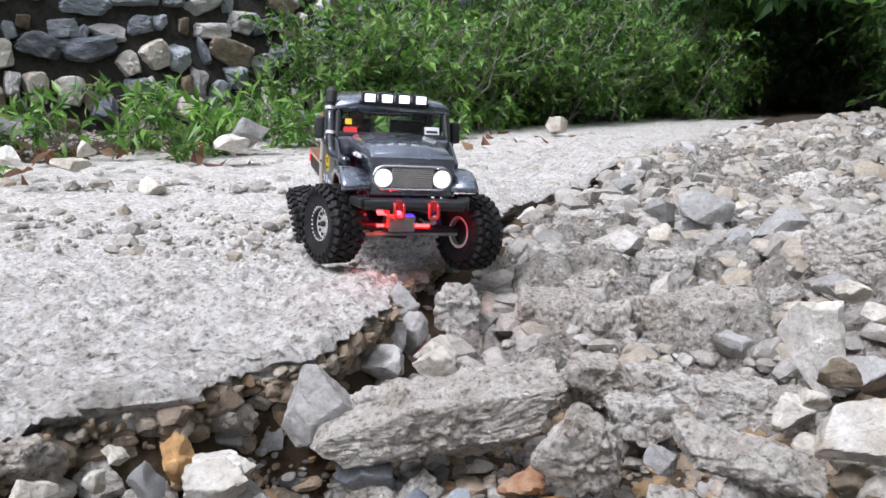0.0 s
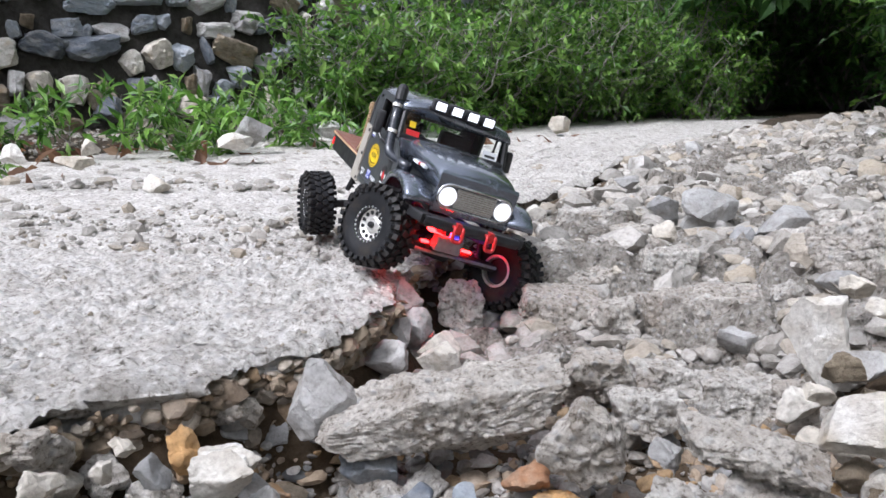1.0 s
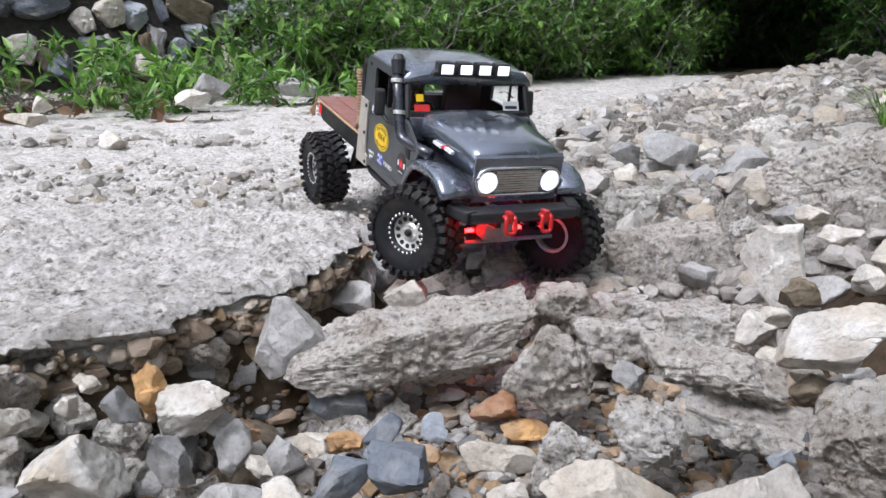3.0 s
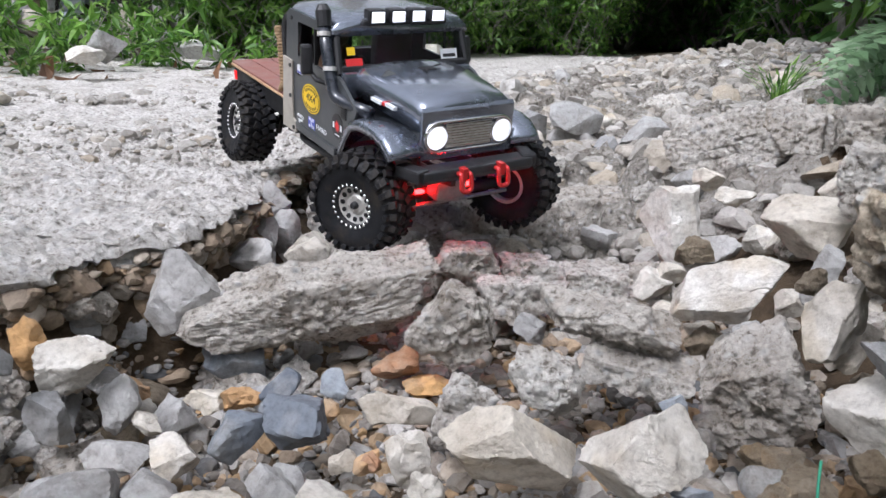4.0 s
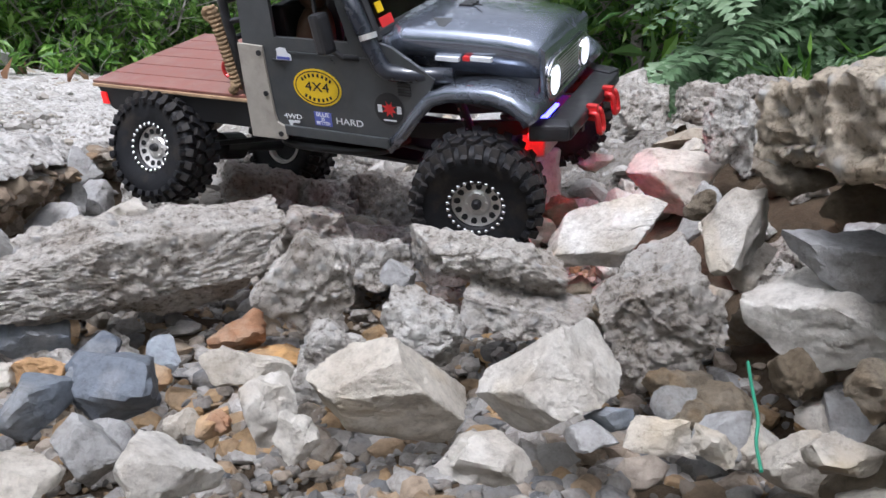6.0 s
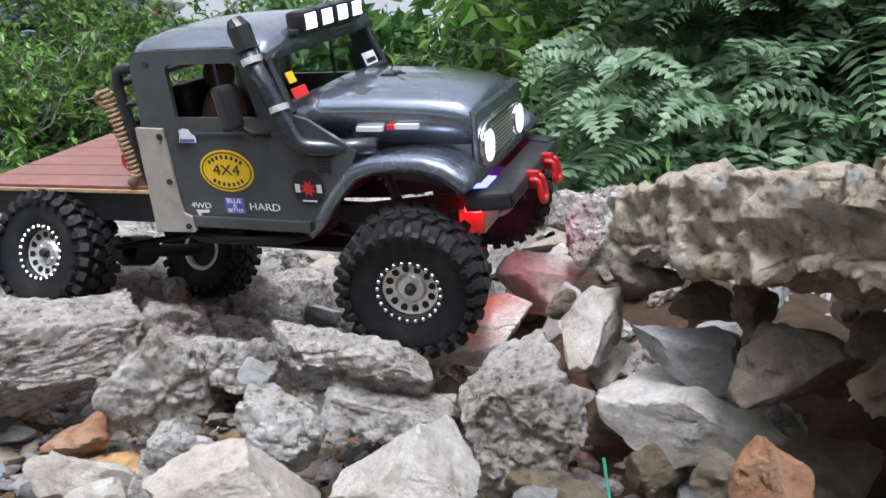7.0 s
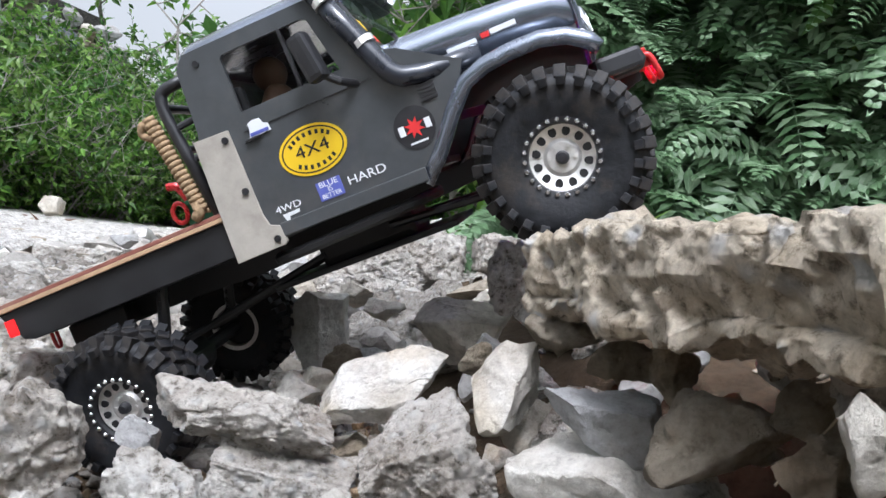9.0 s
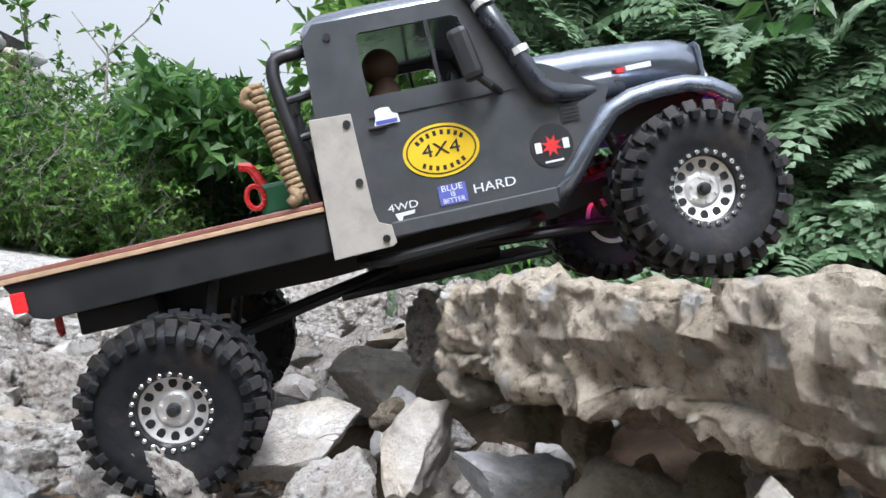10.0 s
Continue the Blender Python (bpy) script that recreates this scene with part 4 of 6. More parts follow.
def fern_clump(name, seed, fronds, size, leaf, label):
    rng = random.Random(seed)
    foot = tagged(new(name), label, "fern")
    for i in range(fronds):
        a = rng.uniform(0, math.tau)
        out = Vector((math.cos(a), math.sin(a), 0))
        L = size * rng.uniform(0.7, 1.15)
        rise = rng.uniform(0.45, 1.1)
        v, f = [], []
        prev = Vector((0, 0, 0))
        N = 17
        for k in range(1, N + 1):
            u = k / N
            p = out * L * u * 0.9 + Vector((0, 0, L * (rise * u - 0.85 * rise * u * u)))
            twig_faces(v, f, prev, p, 0.003, 0.0025)
            d = (p - prev).normalized()
            side = d.cross(Vector((0, 0, 1))).normalized()
            w = L * 0.30 * math.sin(math.pi * min(1, 0.12 + u * 0.9)) + 0.01
            for s in (-1, 1):
                tip = (side * s + d * 0.45 + Vector((0, 0, -0.25))).normalized()
                for q in range(6):
                    b = p + tip * w * q / 6
                    leaf_faces(v, f, b, (d * 0.8 + side * s * (-0.2 if q % 2 else 1.0) + tip * 0.5), Vector((0, 0, 1)) + out * 0.3, w * 0.30, w * 0.12, 0.1)
                    leaf_faces(v, f, b, (tip * 0.6 - d * 0.8), Vector((0, 0, 1)) + out * 0.3, w * 0.24, w * 0.10, 0.1)
            prev = p
        part("frond", mesh_of("frond", v, f, leaf), leaf, foot)
    return foot


def grass_tuft(name, seed, blades, height, leaf, label):
    rng = random.Random(seed)
    foot = tagged(new(name), label, "grass")
    v, f = [], []
    for _ in range(blades):
        a = rng.uniform(0, math.tau)
        out = Vector((math.cos(a), math.sin(a), 0))
        h = height * rng.uniform(0.5, 1.2)
        p = out * 0.02
        for k in range(3):
            q = p + Vector((0, 0, h * (0.42 - 0.16 * k))) + out * h * (0.10 + 0.16 * k)
            leaf_faces(v, f, p, q - p, out + Vector((0, 0, 0.2)), (q - p).length * 1.15, 0.016, 0.1)
            p = q
    tagged(part("blade_clump", mesh_of("blade_clump", v, f, leaf), leaf, foot), kind="stuff")
    return foot


def build_wall():
    """A retaining wall of rough stones in dark mortar."""
    a, b = Vector((-3.0, 2.15, 0.0)), Vector((1.1, 5.25, 0.0))
    along = (b - a).normalized()
    inward = Vector((along.y, -along.x, 0))
    height, thick = 1.25, 0.4
    v = []
    for p in (a, b):
        for depth, z in ((0, 0.0), (0, 1), (1, 1), (1, 0)):
            q = p - inward * (thick * depth + 0.30 * z * (1 - depth)) + Vector((0, 0, -0.1 + (height + 0.1) * z))
            v.append(q)
    f = [(0, 1, 2, 3), (7, 6, 5, 4)] + [(k, k + 4, (k + 1) % 4 + 4, (k + 1) % 4) for k in range(4)]
    wall = tagged(new("wall_north", mesh_of("wall", v, f, DARKWALL)), "mossy retaining wall of rough grey stones in dark mortar", "wall", kind="structure")
    rng = random.Random(5)
    bank = [rock_mesh("stone", (0.16, 0.16, 0.16), (GREY, BLUE, BROWN, GREY, BLUE, PALE, BLUE, GREY)[k], 800 + k, level=4, planes=9, crisp=200, warp=0.05, grit=0.004, chips=0.006, blocky=0.2) for k in range(8)]
    length = (b - a).length
    z = 0.10
    turn = math.degrees(math.atan2(along.y, along.x))
    while z < height - 0.02:
        u = rng.uniform(0, 0.15)
        row = rng.uniform(0.075, 0.14)
        while u < length:
            w = rng.choice((0.05, 0.08, 0.11, 0.15, 0.21)) * rng.uniform(0.85, 1.2)
            q = a + along * (u + w / 2) - inward * (0.30 * (z / height) + 0.032) + Vector((0, 0, z + rng.uniform(-0.05, 0.05)))
            ob = new("stone", bank[rng.randrange(8)])
            ob.parent = wall
            ob.matrix_basis = Matrix.Translation(q) @ pose(0, 0, 0, rng.uniform(-18, 18), rng.uniform(-28, 28), turn) @ Matrix.Diagonal((w * 1.02 / 0.16, 0.15 / 0.16, row * rng.uniform(0.75, 1.1) / 0.16, 1))
            u += w * 0.92 + rng.choice((0.0, 0.0, 0.02, 0.06))
        z += row * 1.03
    return wall


build_wall()


def plant(kind, x, y, s, turn, dz=0.0):
    ob = copy_thing(kind, pose(x, y, ground_z(x, y) + dz, 0, 0, turn))
    ob.matrix_basis = ob.matrix_basis @ Matrix.Scale(s, 4)
    return ob


def far_leafage(name, seed, count, place, length, material, label):
    """Foliage too dense and far to be told apart: single leaves in one mesh."""
    rng = random.Random(seed)
    v, f = [], []
    while count:
        spot = place(rng)
        if spot is None:
            continue
        d = (rand_dir(rng) + Vector((0, 0, -0.3))).normalized()
        s = rng.uniform(0.6, 1.3) * length
        leaf_faces(v, f, Vector(spot), d, (Vector((0, -0.4, 0.7)) + rand_dir(rng) * 0.7).normalized(), s, s * 0.5)
        count -= 1
    return tagged(new(name, mesh_of(name, v, f, material)), label, "foliage", kind="stuff")


def hanging_fronds(name, seed, count, place, material, label):
    """A bank of small fern fronds: a stalk with toothed rows of leaflets, drooping to its tip."""
    rng = random.Random(seed)
    v, f = [], []
    while count:
        spot = place(rng)
        if spot is None:
            continue
        base = Vector(spot)
        out = Vector((-spot[0], -spot[1], 0)).normalized()
        side = Vector((-out.y, out.x, 0))
        d = (out * rng.uniform(0.2, 0.8) + side * rng.uniform(-1.1, 1.1) + Vector((0, 0, rng.uniform(-0.5, 0.55)))).normalized()
        n = (out * 0.7 + Vector((0, 0, 0.8)) + rand_dir(rng) * 0.5).normalized()
        length = rng.uniform(0.13, 0.34)
        pairs = 13
        q = base.copy()
        for k in range(pairs):
            u = (k + 1) / pairs
            step = d * (length / pairs)
            twig_faces(v, f, q, q + step, 0.0012 * (1.2 - u), 0.0012 * (1.1 - u))
            q = q + step
            s = d.cross(n).normalized()
            w = length * 0.30 * (1 - u) ** 0.7 * min(1.0, 0.5 + u * 2) + 0.004
            for sg in (-1, 1):
                leaf_faces(v, f, q, (s * sg + d * 0.35 + rand_dir(rng) * 0.12).normalized(), n, w * rng.uniform(0.8, 1.15), length / pairs * 1.05, 0.1)
            d = (d + Vector((0, 0, -0.075))).normalized()
        count -= 1
    return tagged(new(name, mesh_of(name, v, f, material)), label, "foliage", kind="stuff")


def build_plants():
    rng = random.Random(21)
    broad = [shrub("shrub", 30 + k, 0.34, 0.20, 5, 190, 0.085, 0.026, LEAF, "low leafy green plant at the foot of the wall", "plant", 0.7) for k in range(2)]
    bush = [shrub("shrub", 40 + k, 0.75, 0.42, 9, 1100, 0.058, 0.027, LEAF, "dense green roadside shrub with small leaves") for k in range(3)]
    dark = [shrub("shrub", 50 + k, 1.0, 0.5, 9, 1200, 0.075, 0.030, LEAFD, "dark green thicket in the shade") for k in range(2)]
    ferns = [fern_clump("fern", 60 + k, 15, 0.62, FERN, "grey-green fern clump with arching fronds") for k in range(3)]
    tree = [shrub("tree", 70 + k, 2.9, 0.85, 5, 1500, 0.13, 0.06, LEAF if k else LEAFD, "slender tree with a loose leafy crown", "tree", 0.4) for k in range(2)]
    thin = shrub("tree", 77, 2.6, 0.6, 3, 330, 0.13, 0.055, LEAF, "thin young tree with sparse leaves against the sky", "tree", 0.4)
    tuft = [grass_tuft("grass", 80 + k, 46, 0.34, LEAF, "tuft of long green grass") for k in range(2)]
    a, along = Vector((-3.0, 2.15)), (Vector((1.1, 5.25)) - Vector((-3.0, 2.15))).normalized()
    side = Vector((along.y, -along.x))
    kept = []
    # low plants on the bank before the wall
    for u, off, s in ((1.55, 0.55, 0.7), (1.75, 0.75, 0.8), (1.95, 0.50, 0.75), (2.10, 0.80, 0.8), (2.25, 0.45, 0.85), (2.40, 0.65, 0.8), (2.55, 0.90, 0.7), (2.65, 0.4, 0.95), (2.85, 0.6, 0.9), (0.95, 1.25, 0.55), (0.55, 1.45, 0.55), (3.0, 0.85, 0.8), (1.3, 1.15, 0.5), (2.5, 0.25, 0.8), (2.0, 1.0, 0.55)):
        q = a + along * u + side * off
        kept.append(plant(broad[rng.randrange(2)], q.x, q.y, s, rng.uniform(0, 360)))
    # shrubs along the wall and over it
    for k in range(34):
        u = 3.0 + 2.4 * rng.random()
        off = rng.uniform(0.05, 0.55)
        q = a + along * u + side * off
        kept.append(plant(bush[rng.randrange(3)], q.x, q.y, rng.uniform(0.55, 0.95), rng.uniform(0, 360)))
    for k in range(16):
        u = 3.15 + 2.2 * rng.random()
        q = a + along * u - side * 0.15
        kept.append(plant(bush[rng.randrange(3)], q.x, q.y, rng.uniform(0.55, 0.9), rng.uniform(0, 360), 0.55))
    # thicket beside and behind the road's far end
    for k in range(30):
        x, y = rng.uniform(0.7, 2.3), rng.uniform(4.6, 6.4)
        hole = abs(math.degrees(math.atan2(x, y)) - 21.6) < 3.2
        if not hole:
            kept.append(plant((bush + dark)[rng.randrange(5)], x, y, rng.uniform(0.6, 0.9), rng.uniform(0, 360)))
    for k in range(26):
        u = rng.random()
        x, y = 2.75 - 0.45 * u + rng.uniform(-0.1, 0.5), 4.6 - 3.1 * u
        kept.append(plant((bush + dark)[rng.randrange(5)], x, y, rng.uniform(0.9, 1.5), rng.uniform(0, 360)))
    for k in range(14):
        ang = radians(16 + 14 * k / 13)
        r = rng.uniform(6.2, 7.2)
        kept.append(plant(dark[k % 2], r * math.sin(ang), r * math.cos(ang), rng.uniform(1.0, 1.25), rng.uniform(0, 360)))
    for k in range(12):
        u = rng.random()
        ang = radians(37 + 40 * u)
        r = rng.uniform(1.95, 2.7)
        kept.append(plant(ferns[rng.randrange(3)], r * math.sin(ang), r * math.cos(ang), rng.uniform(0.45, 0.7), rng.uniform(0, 360), rng.uniform(0.0, 0.1)))
    for k in range(16):
        ang = radians(30 + 46 * rng.random())
        r = rng.uniform(1.75, 2.1)
        kept.append(plant(tuft[rng.randrange(2)], r * math.sin(ang), r * math.cos(ang), rng.uniform(0.35, 0.65), rng.uniform(0, 360)))
    for k in range(16):
        ang = radians(36 + 48 * rng.random())
        r = rng.uniform(2.5, 4.0)
        kept.append(plant((bush + dark)[rng.randrange(5)], r * math.sin(ang), r * math.cos(ang), rng.uniform(1.2, 2.0), rng.uniform(0, 360)))
    # trees
    for k in range(30):
        ang = radians(35 + 47 * k / 29 + rng.uniform(-2, 2))
        r = rng.uniform(4.2, 7.5) if ang < radians(30) else rng.uniform(3.4, 6.0)
        kept.append(plant(tree[0 if rng.random() < 0.3 else 1], r * math.sin(ang), r * math.cos(ang), rng.uniform(0.8, 1.25), rng.uniform(0, 360)))
    for x, y, s in ((-0.5, 7.2, 0.9), (0.45, 7.6, 0.9), (1.35, 7.0, 0.95), (-1.5, 6.5, 1.0)):
        kept.append(plant(thin, x, y, s, rng.uniform(0, 360)))
    for x, y, s in ((-0.9, 6.3, 1.3), (-0.3, 6.6, 1.2), (0.3, 6.2, 1.2), (0.8, 6.5, 1.2), (1.3, 6.4, 1.2), (1.9, 6.3, 1.2), (2.4, 6.0, 1.2), (-1.8, 5.8, 1.4), (-2.7, 4.8, 1.4), (-3.6, 4.0, 1.3)):
        kept.append(plant(bush[rng.randrange(3)], x, y, s, rng.uniform(0, 360)))
    # the originals stand among the rest at the back
    for k, ob in enumerate(broad + bush + dark + ferns + tree + [thin] + tuft):
        x, y = 3.6 + 0.25 * k, 5.6 - 0.3 * k
        ob.matrix_basis = pose(x, y, ground_z(x, y))
    trunk = tagged(new("tree"), "thick grey tree trunk behind the shrubs", "tree")
    tk = tube([(0, 0, -0.1), (0.02, 0, 0.7), (0.0, 0.02, 1.6), (0.08, 0, 3.2)], [0.20, 0.165, 0.155, 0.13], 16)
    part("trunk", tk, BARK, trunk, smooth=True)
    cv, cf = [], []
    for k in range(260):
        p = Vector((rng.gauss(0, 0.7), rng.gauss(0, 0.7), 3.6 + rng.gauss(0, 0.4)))
        leaf_faces(cv, cf, p, rand_dir(rng), Vector((0, 0, 1)) + rand_dir(rng) * 0.5, 0.16, 0.08)
    part("crown", mesh_of("crown", cv, cf, LEAF), LEAF, trunk)
    trunk.matrix_basis = pose(0.42, 6.0, ground_z(0.42, 6.0), 0, -6, 0)

    def backdrop_spot(r):
        ang = radians(r.uniform(29, 84))
        d = r.uniform(5.0, 8.5)
        return d * math.sin(ang), d * math.cos(ang), abs(r.gauss(0, 1.4)) + r.uniform(0, 1.2)
    # overhanging leaves, added to keep the sun off the hollow behind
    def shade_canopy_spot(r):
        ang = radians(r.uniform(16, 27))
        d = r.uniform(4.6, 7.6)
        return d * math.sin(ang), d * math.cos(ang), d * r.uniform(0.15, 0.235)
    far_leafage("foliage", 14, 4200, shade_canopy_spot, 0.14, LEAFD, "leafy branches added over the road's far end to shade the hollow")

    def fernery_spot(r):
        ang = radians(r.uniform(39, 80))
        d = r.uniform(1.95, 2.35)
        z = r.uniform(0.05, 1.7)
        if fbm(ang * 14, z * 6, 3.0) < -0.05:
            return None
        return d * math.sin(ang), d * math.cos(ang), z + 0.1 * fbm(ang * 9, d * 4)
    hanging_fronds("foliage", 9, 2600, fernery_spot, FERN, "hanging grey-green fern fronds on the bank")

    def hollow_spot(r):
        ang = radians(r.uniform(14, 31))
        d = r.uniform(7.0, 8.5)
        return d * math.sin(ang), d * math.cos(ang), r.uniform(0.0, 1.25)
    far_leafage("foliage", 8, 3600, hollow_spot, 0.14, LEAFD, "dark hollow in the woodland behind the road")
    # added out of view: leaves round the camera's back that cut low sky light
    def sky_block_spot(r):
        ang = radians(r.uniform(84, 330))
        d = r.uniform(3.6, 5.2)
        return d * math.sin(ang), d * math.cos(ang), r.uniform(0, 1.3) + abs(r.gauss(0, 0.3))
    far_leafage("foliage", 12, 5000, sky_block_spot, 0.34, LEAFD, "unseen ring of leaves added behind the camera to block low sky light")
    far_leafage("foliage", 3, 15000, backdrop_spot, 0.13, LEAFD, "dark woodland foliage closing the view")

    def litter_spot(r):
        u, off = r.uniform(0.6, 3.6), r.uniform(0.5, 1.35)
        q = a + along * u + side * off
        return q.x, q.y, ground_z(q.x, q.y) + r.uniform(0.002, 0.03)
    far_leafage("leaf_litter", 4, 420, litter_spot, 0.075, DRY, "dry brown fallen leaves on the bank")


build_plants()


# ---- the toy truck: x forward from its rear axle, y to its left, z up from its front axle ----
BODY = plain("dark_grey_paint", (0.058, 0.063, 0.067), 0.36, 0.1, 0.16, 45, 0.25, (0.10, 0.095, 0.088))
# gloss paint of the upper panels; the sky's bright reflection is partly in its colour
HOOD_SKYLIT = plain("blue_grey_gloss_sky_lit", (0.20, 0.225, 0.275), 0.22, 0.7, 0.15, 30, 1.0, (0.075, 0.08, 0.09))
BLACK = plain("black_plastic", (0.018, 0.018, 0.020), 0.42, 0.0, 0.3, 80, 0.1)
FRAME = plain("black_chassis", (0.012, 0.012, 0.013), 0.5, 0.0, 0.4, 60)
RUBBER = plain("tyre_rubber", (0.011, 0.0115, 0.0135), 0.55, 0.0, 0.4, 110, 0.0, (0.055, 0.043, 0.031), 0.0012, 0.28)
STEEL = plain("brushed_aluminium", (0.78, 0.76, 0.73), 0.38, 0.7, 0.12, 120, 0.0, (0.45, 0.42, 0.38))
CHROME = plain("chrome", (0.75, 0.75, 0.76), 0.14, 1.0, 0.08, 90)
LINKS = plain("link_metal", (0.30, 0.30, 0.31), 0.35, 0.5, 0.2, 90)
RED = plain("red_anodised", (0.55, 0.03, 0.03), 0.3, 0.35, 0.2, 90, 0.3)
PLATE = plain("scuffed_beige_panel", (0.40, 0.37, 0.32), 0.5, 0.1, 0.12, 70, 0.0, (0.24, 0.21, 0.18))
PIPE = plain("dark_navy_pipe", (0.022, 0.026, 0.036), 0.28, 0.1, 0.2, 60, 0.6)
WOOD = plain("red_brown_planks", (0.22, 0.085, 0.065), 0.4, 0.0, 0.25, 55, 0.15, (0.30, 0.18, 0.14))
PLY = plain("raw_plywood", (0.45, 0.30, 0.18), 0.7, 0.0, 0.2, 80)
ROPE = plain("jute_rope", (0.30, 0.205, 0.115), 0.9, 0.0, 0.35, 300, 0.0, None, 0.001)
YELLOW = plain("yellow_sticker", (0.75, 0.50, 0.01), 0.4, 0.0, 0.05, 60)
WHITE = plain("white_sticker", (0.72, 0.74, 0.76), 0.45, 0.0, 0.06, 60)
BLUEST = plain("blue_sticker", (0.10, 0.12, 0.42), 0.45, 0.0, 0.1, 60)
REDST = plain("red_sticker", (0.62, 0.03, 0.03), 0.4, 0.0, 0.1, 60)
ORANGE = plain("amber_lens", (0.60, 0.10, 0.03), 0.25, 0.0, 0.1, 60, 0.5)
GREENP = plain("green_paint", (0.02, 0.14, 0.06), 0.4, 0.0, 0.15, 60)
CLOTH = plain("brown_doll_plastic", (0.09, 0.05, 0.028), 0.7, 0.0, 0.25, 60)
LAMP = glow("white_led_lens", (0.95, 0.97, 1.0), 1.6)
GRILLE = plain("pale_mesh_grille", (0.45, 0.45, 0.42), 0.4, 0.5, 0.3, 250)
TAIL = glow("red_tail_lens", (0.7, 0.01, 0.01), 1.2)
LEDR = glow("red_led", (1.0, 0.006, 0.004), 80.0)
LEDB = glow("blue_led", (0.05, 0.05, 1.0), 24.0)


def glass_mat():
    m, n, l, p = nodes_of("clear_glass")
    p.inputs["Base Color"].default_value = (0.9, 0.95, 0.95, 1)
    p.inputs["Roughness"].default_value = 0.03
    p.inputs["Transmission Weight"].default_value = 1.0
    p.inputs["IOR"].default_value = 1.18
    return m


GLASS = glass_mat()


LUGS = [shared(block(-a / 2, a / 2, -b / 2, b / 2, -c / 2, c / 2, 0.0007), "tread_lug", RUBBER) for a, b, c in ((0.0082, 0.0100, 0.0086), (0.0090, 0.0114, 0.0078), (0.0112, 0.0058, 0.0060))]


def wheel(parent, side):
    """side: -1 on the truck's right, 1 on its left; its outer face looks that way."""
    s = side
    rim = revolved([(0.0, s * 0.0125), (0.010, s * 0.0125), (0.0125, s * 0.0105), (0.0185, s * 0.0125), (0.0215, s * 0.0135), (0.0225, s * 0.012), (0.0225, -s * 0.018), (0.0245, -s * 0.020), (0.0205, -s * 0.020), (0.0205, s * 0.006), (0.0, s * 0.006)], 40)
    ob = part("wheel", rim, STEEL, parent, "brushed metal wheel with a bolted beadlock ring", smooth=False)
    # carcass
    prof = [(0.0235, s * 0.0185), (0.028, s * 0.0205), (0.035, s * 0.0225), (0.042, s * 0.0232), (0.047, s * 0.0222), (0.0502, s * 0.0185), (0.0512, s * 0.009), (0.0515, 0.0),
            (0.0512, -s * 0.009), (0.0502, -s * 0.0185), (0.047, -s * 0.0222), (0.042, -s * 0.0232), (0.035, -s * 0.0225), (0.028, -s * 0.0205), (0.0235, -s * 0.0185)]
    tyre = revolved([(q + 0.11 * (q - 0.0235), y) for q, y in prof], 56)
    part("tyre", tyre, RUBBER, ob, "knobbly black off-road tyre dusty with clay", smooth=True)
    pitch = 26
    for k in range(pitch):
        for y, skew, off in ((0.0058, 26, 0.0), (-0.0058, -26, 0.5), (0.0165, 8, 0.5), (-0.0165, -8, 0.0)):
            inner = abs(y) < 0.01
            m = pose(0, 0, 0, 0, (k + off) * 360 / pitch, 0) @ pose(0.0540 if inner else 0.0524, y, 0) @ pose(0, 0, 0, skew, 0, 0 if inner else (-22 if y > 0 else 22))
            part("tread_lug", LUGS[0 if inner else 1], RUBBER, ob, m=m)
        for sd in (1, -1):
            m = pose(0, 0, 0, 0, (k + (0.5 if sd > 0 else 0.0)) * 360 / pitch, 0) @ pose(0.0488, sd * 0.0220, 0, 0, 0, -sd * 74)
            part("tread_lug", LUGS[2], RUBBER, ob, m=m)
    ring = revolved([(0.0215, s * 0.0150), (0.0222, s * 0.0185), (0.0262, s * 0.0195), (0.0272, s * 0.0180), (0.0262, s * 0.0150)], 40)
    part("beadlock_ring", ring, BLACK, ob, "black beadlock ring")
    for k in range(24):
        a = k * math.tau / 24
        bolt = revolved([(0.0, s * 0.0016), (0.0012, s * 0.0016), (0.0018, s * 0.0010), (0.0018, 0.0)], 8)
        part("bolt", bolt, CHROME, ob, m=Matrix.Translation((0.0242 * math.cos(a), s * 0.0194, 0.0242 * math.sin(a))))
    # the rim is uncut: black discs give the dark of its openings
    for k in range(12):
        a = (k + 0.5) * math.tau / 12
        hole = revolved([(0.0, s * 0.0002), (0.0027, s * 0.0002), (0.0027, -s * 0.001)], 12)
        part("wheel_hole", hole, FRAME, ob, "black disc standing for a dark opening in the wheel", m=Matrix.Translation((0.0172 * math.cos(a), s * 0.0127, 0.0172 * math.sin(a))) @ pose(0, 0, 0, 0, -math.degrees(a), 0) @ Matrix.Diagonal((1.2, 1, 1, 1)))
    for k in range(6):
        a = k * math.tau / 6
        part("lug_nut", revolved([(0.0, s * 0.0016), (0.0013, s * 0.0016), (0.0013, 0.0)], 6), STEEL, ob, m=Matrix.Translation((0.0085 * math.cos(a), s * 0.0124, 0.0085 * math.sin(a))))
    part("inner_cover", revolved([(0.0, -s * 0.012), (0.0200, -s * 0.012), (0.0200, -s * 0.008), (0.0, -s * 0.008)], 24), FRAME, ob)
    part("hub_cap", revolved([(0.0, s * 0.0185), (0.003, s * 0.0182), (0.0042, s * 0.016), (0.0046, s * 0.0125)], 20), BLACK, ob)
    return ob


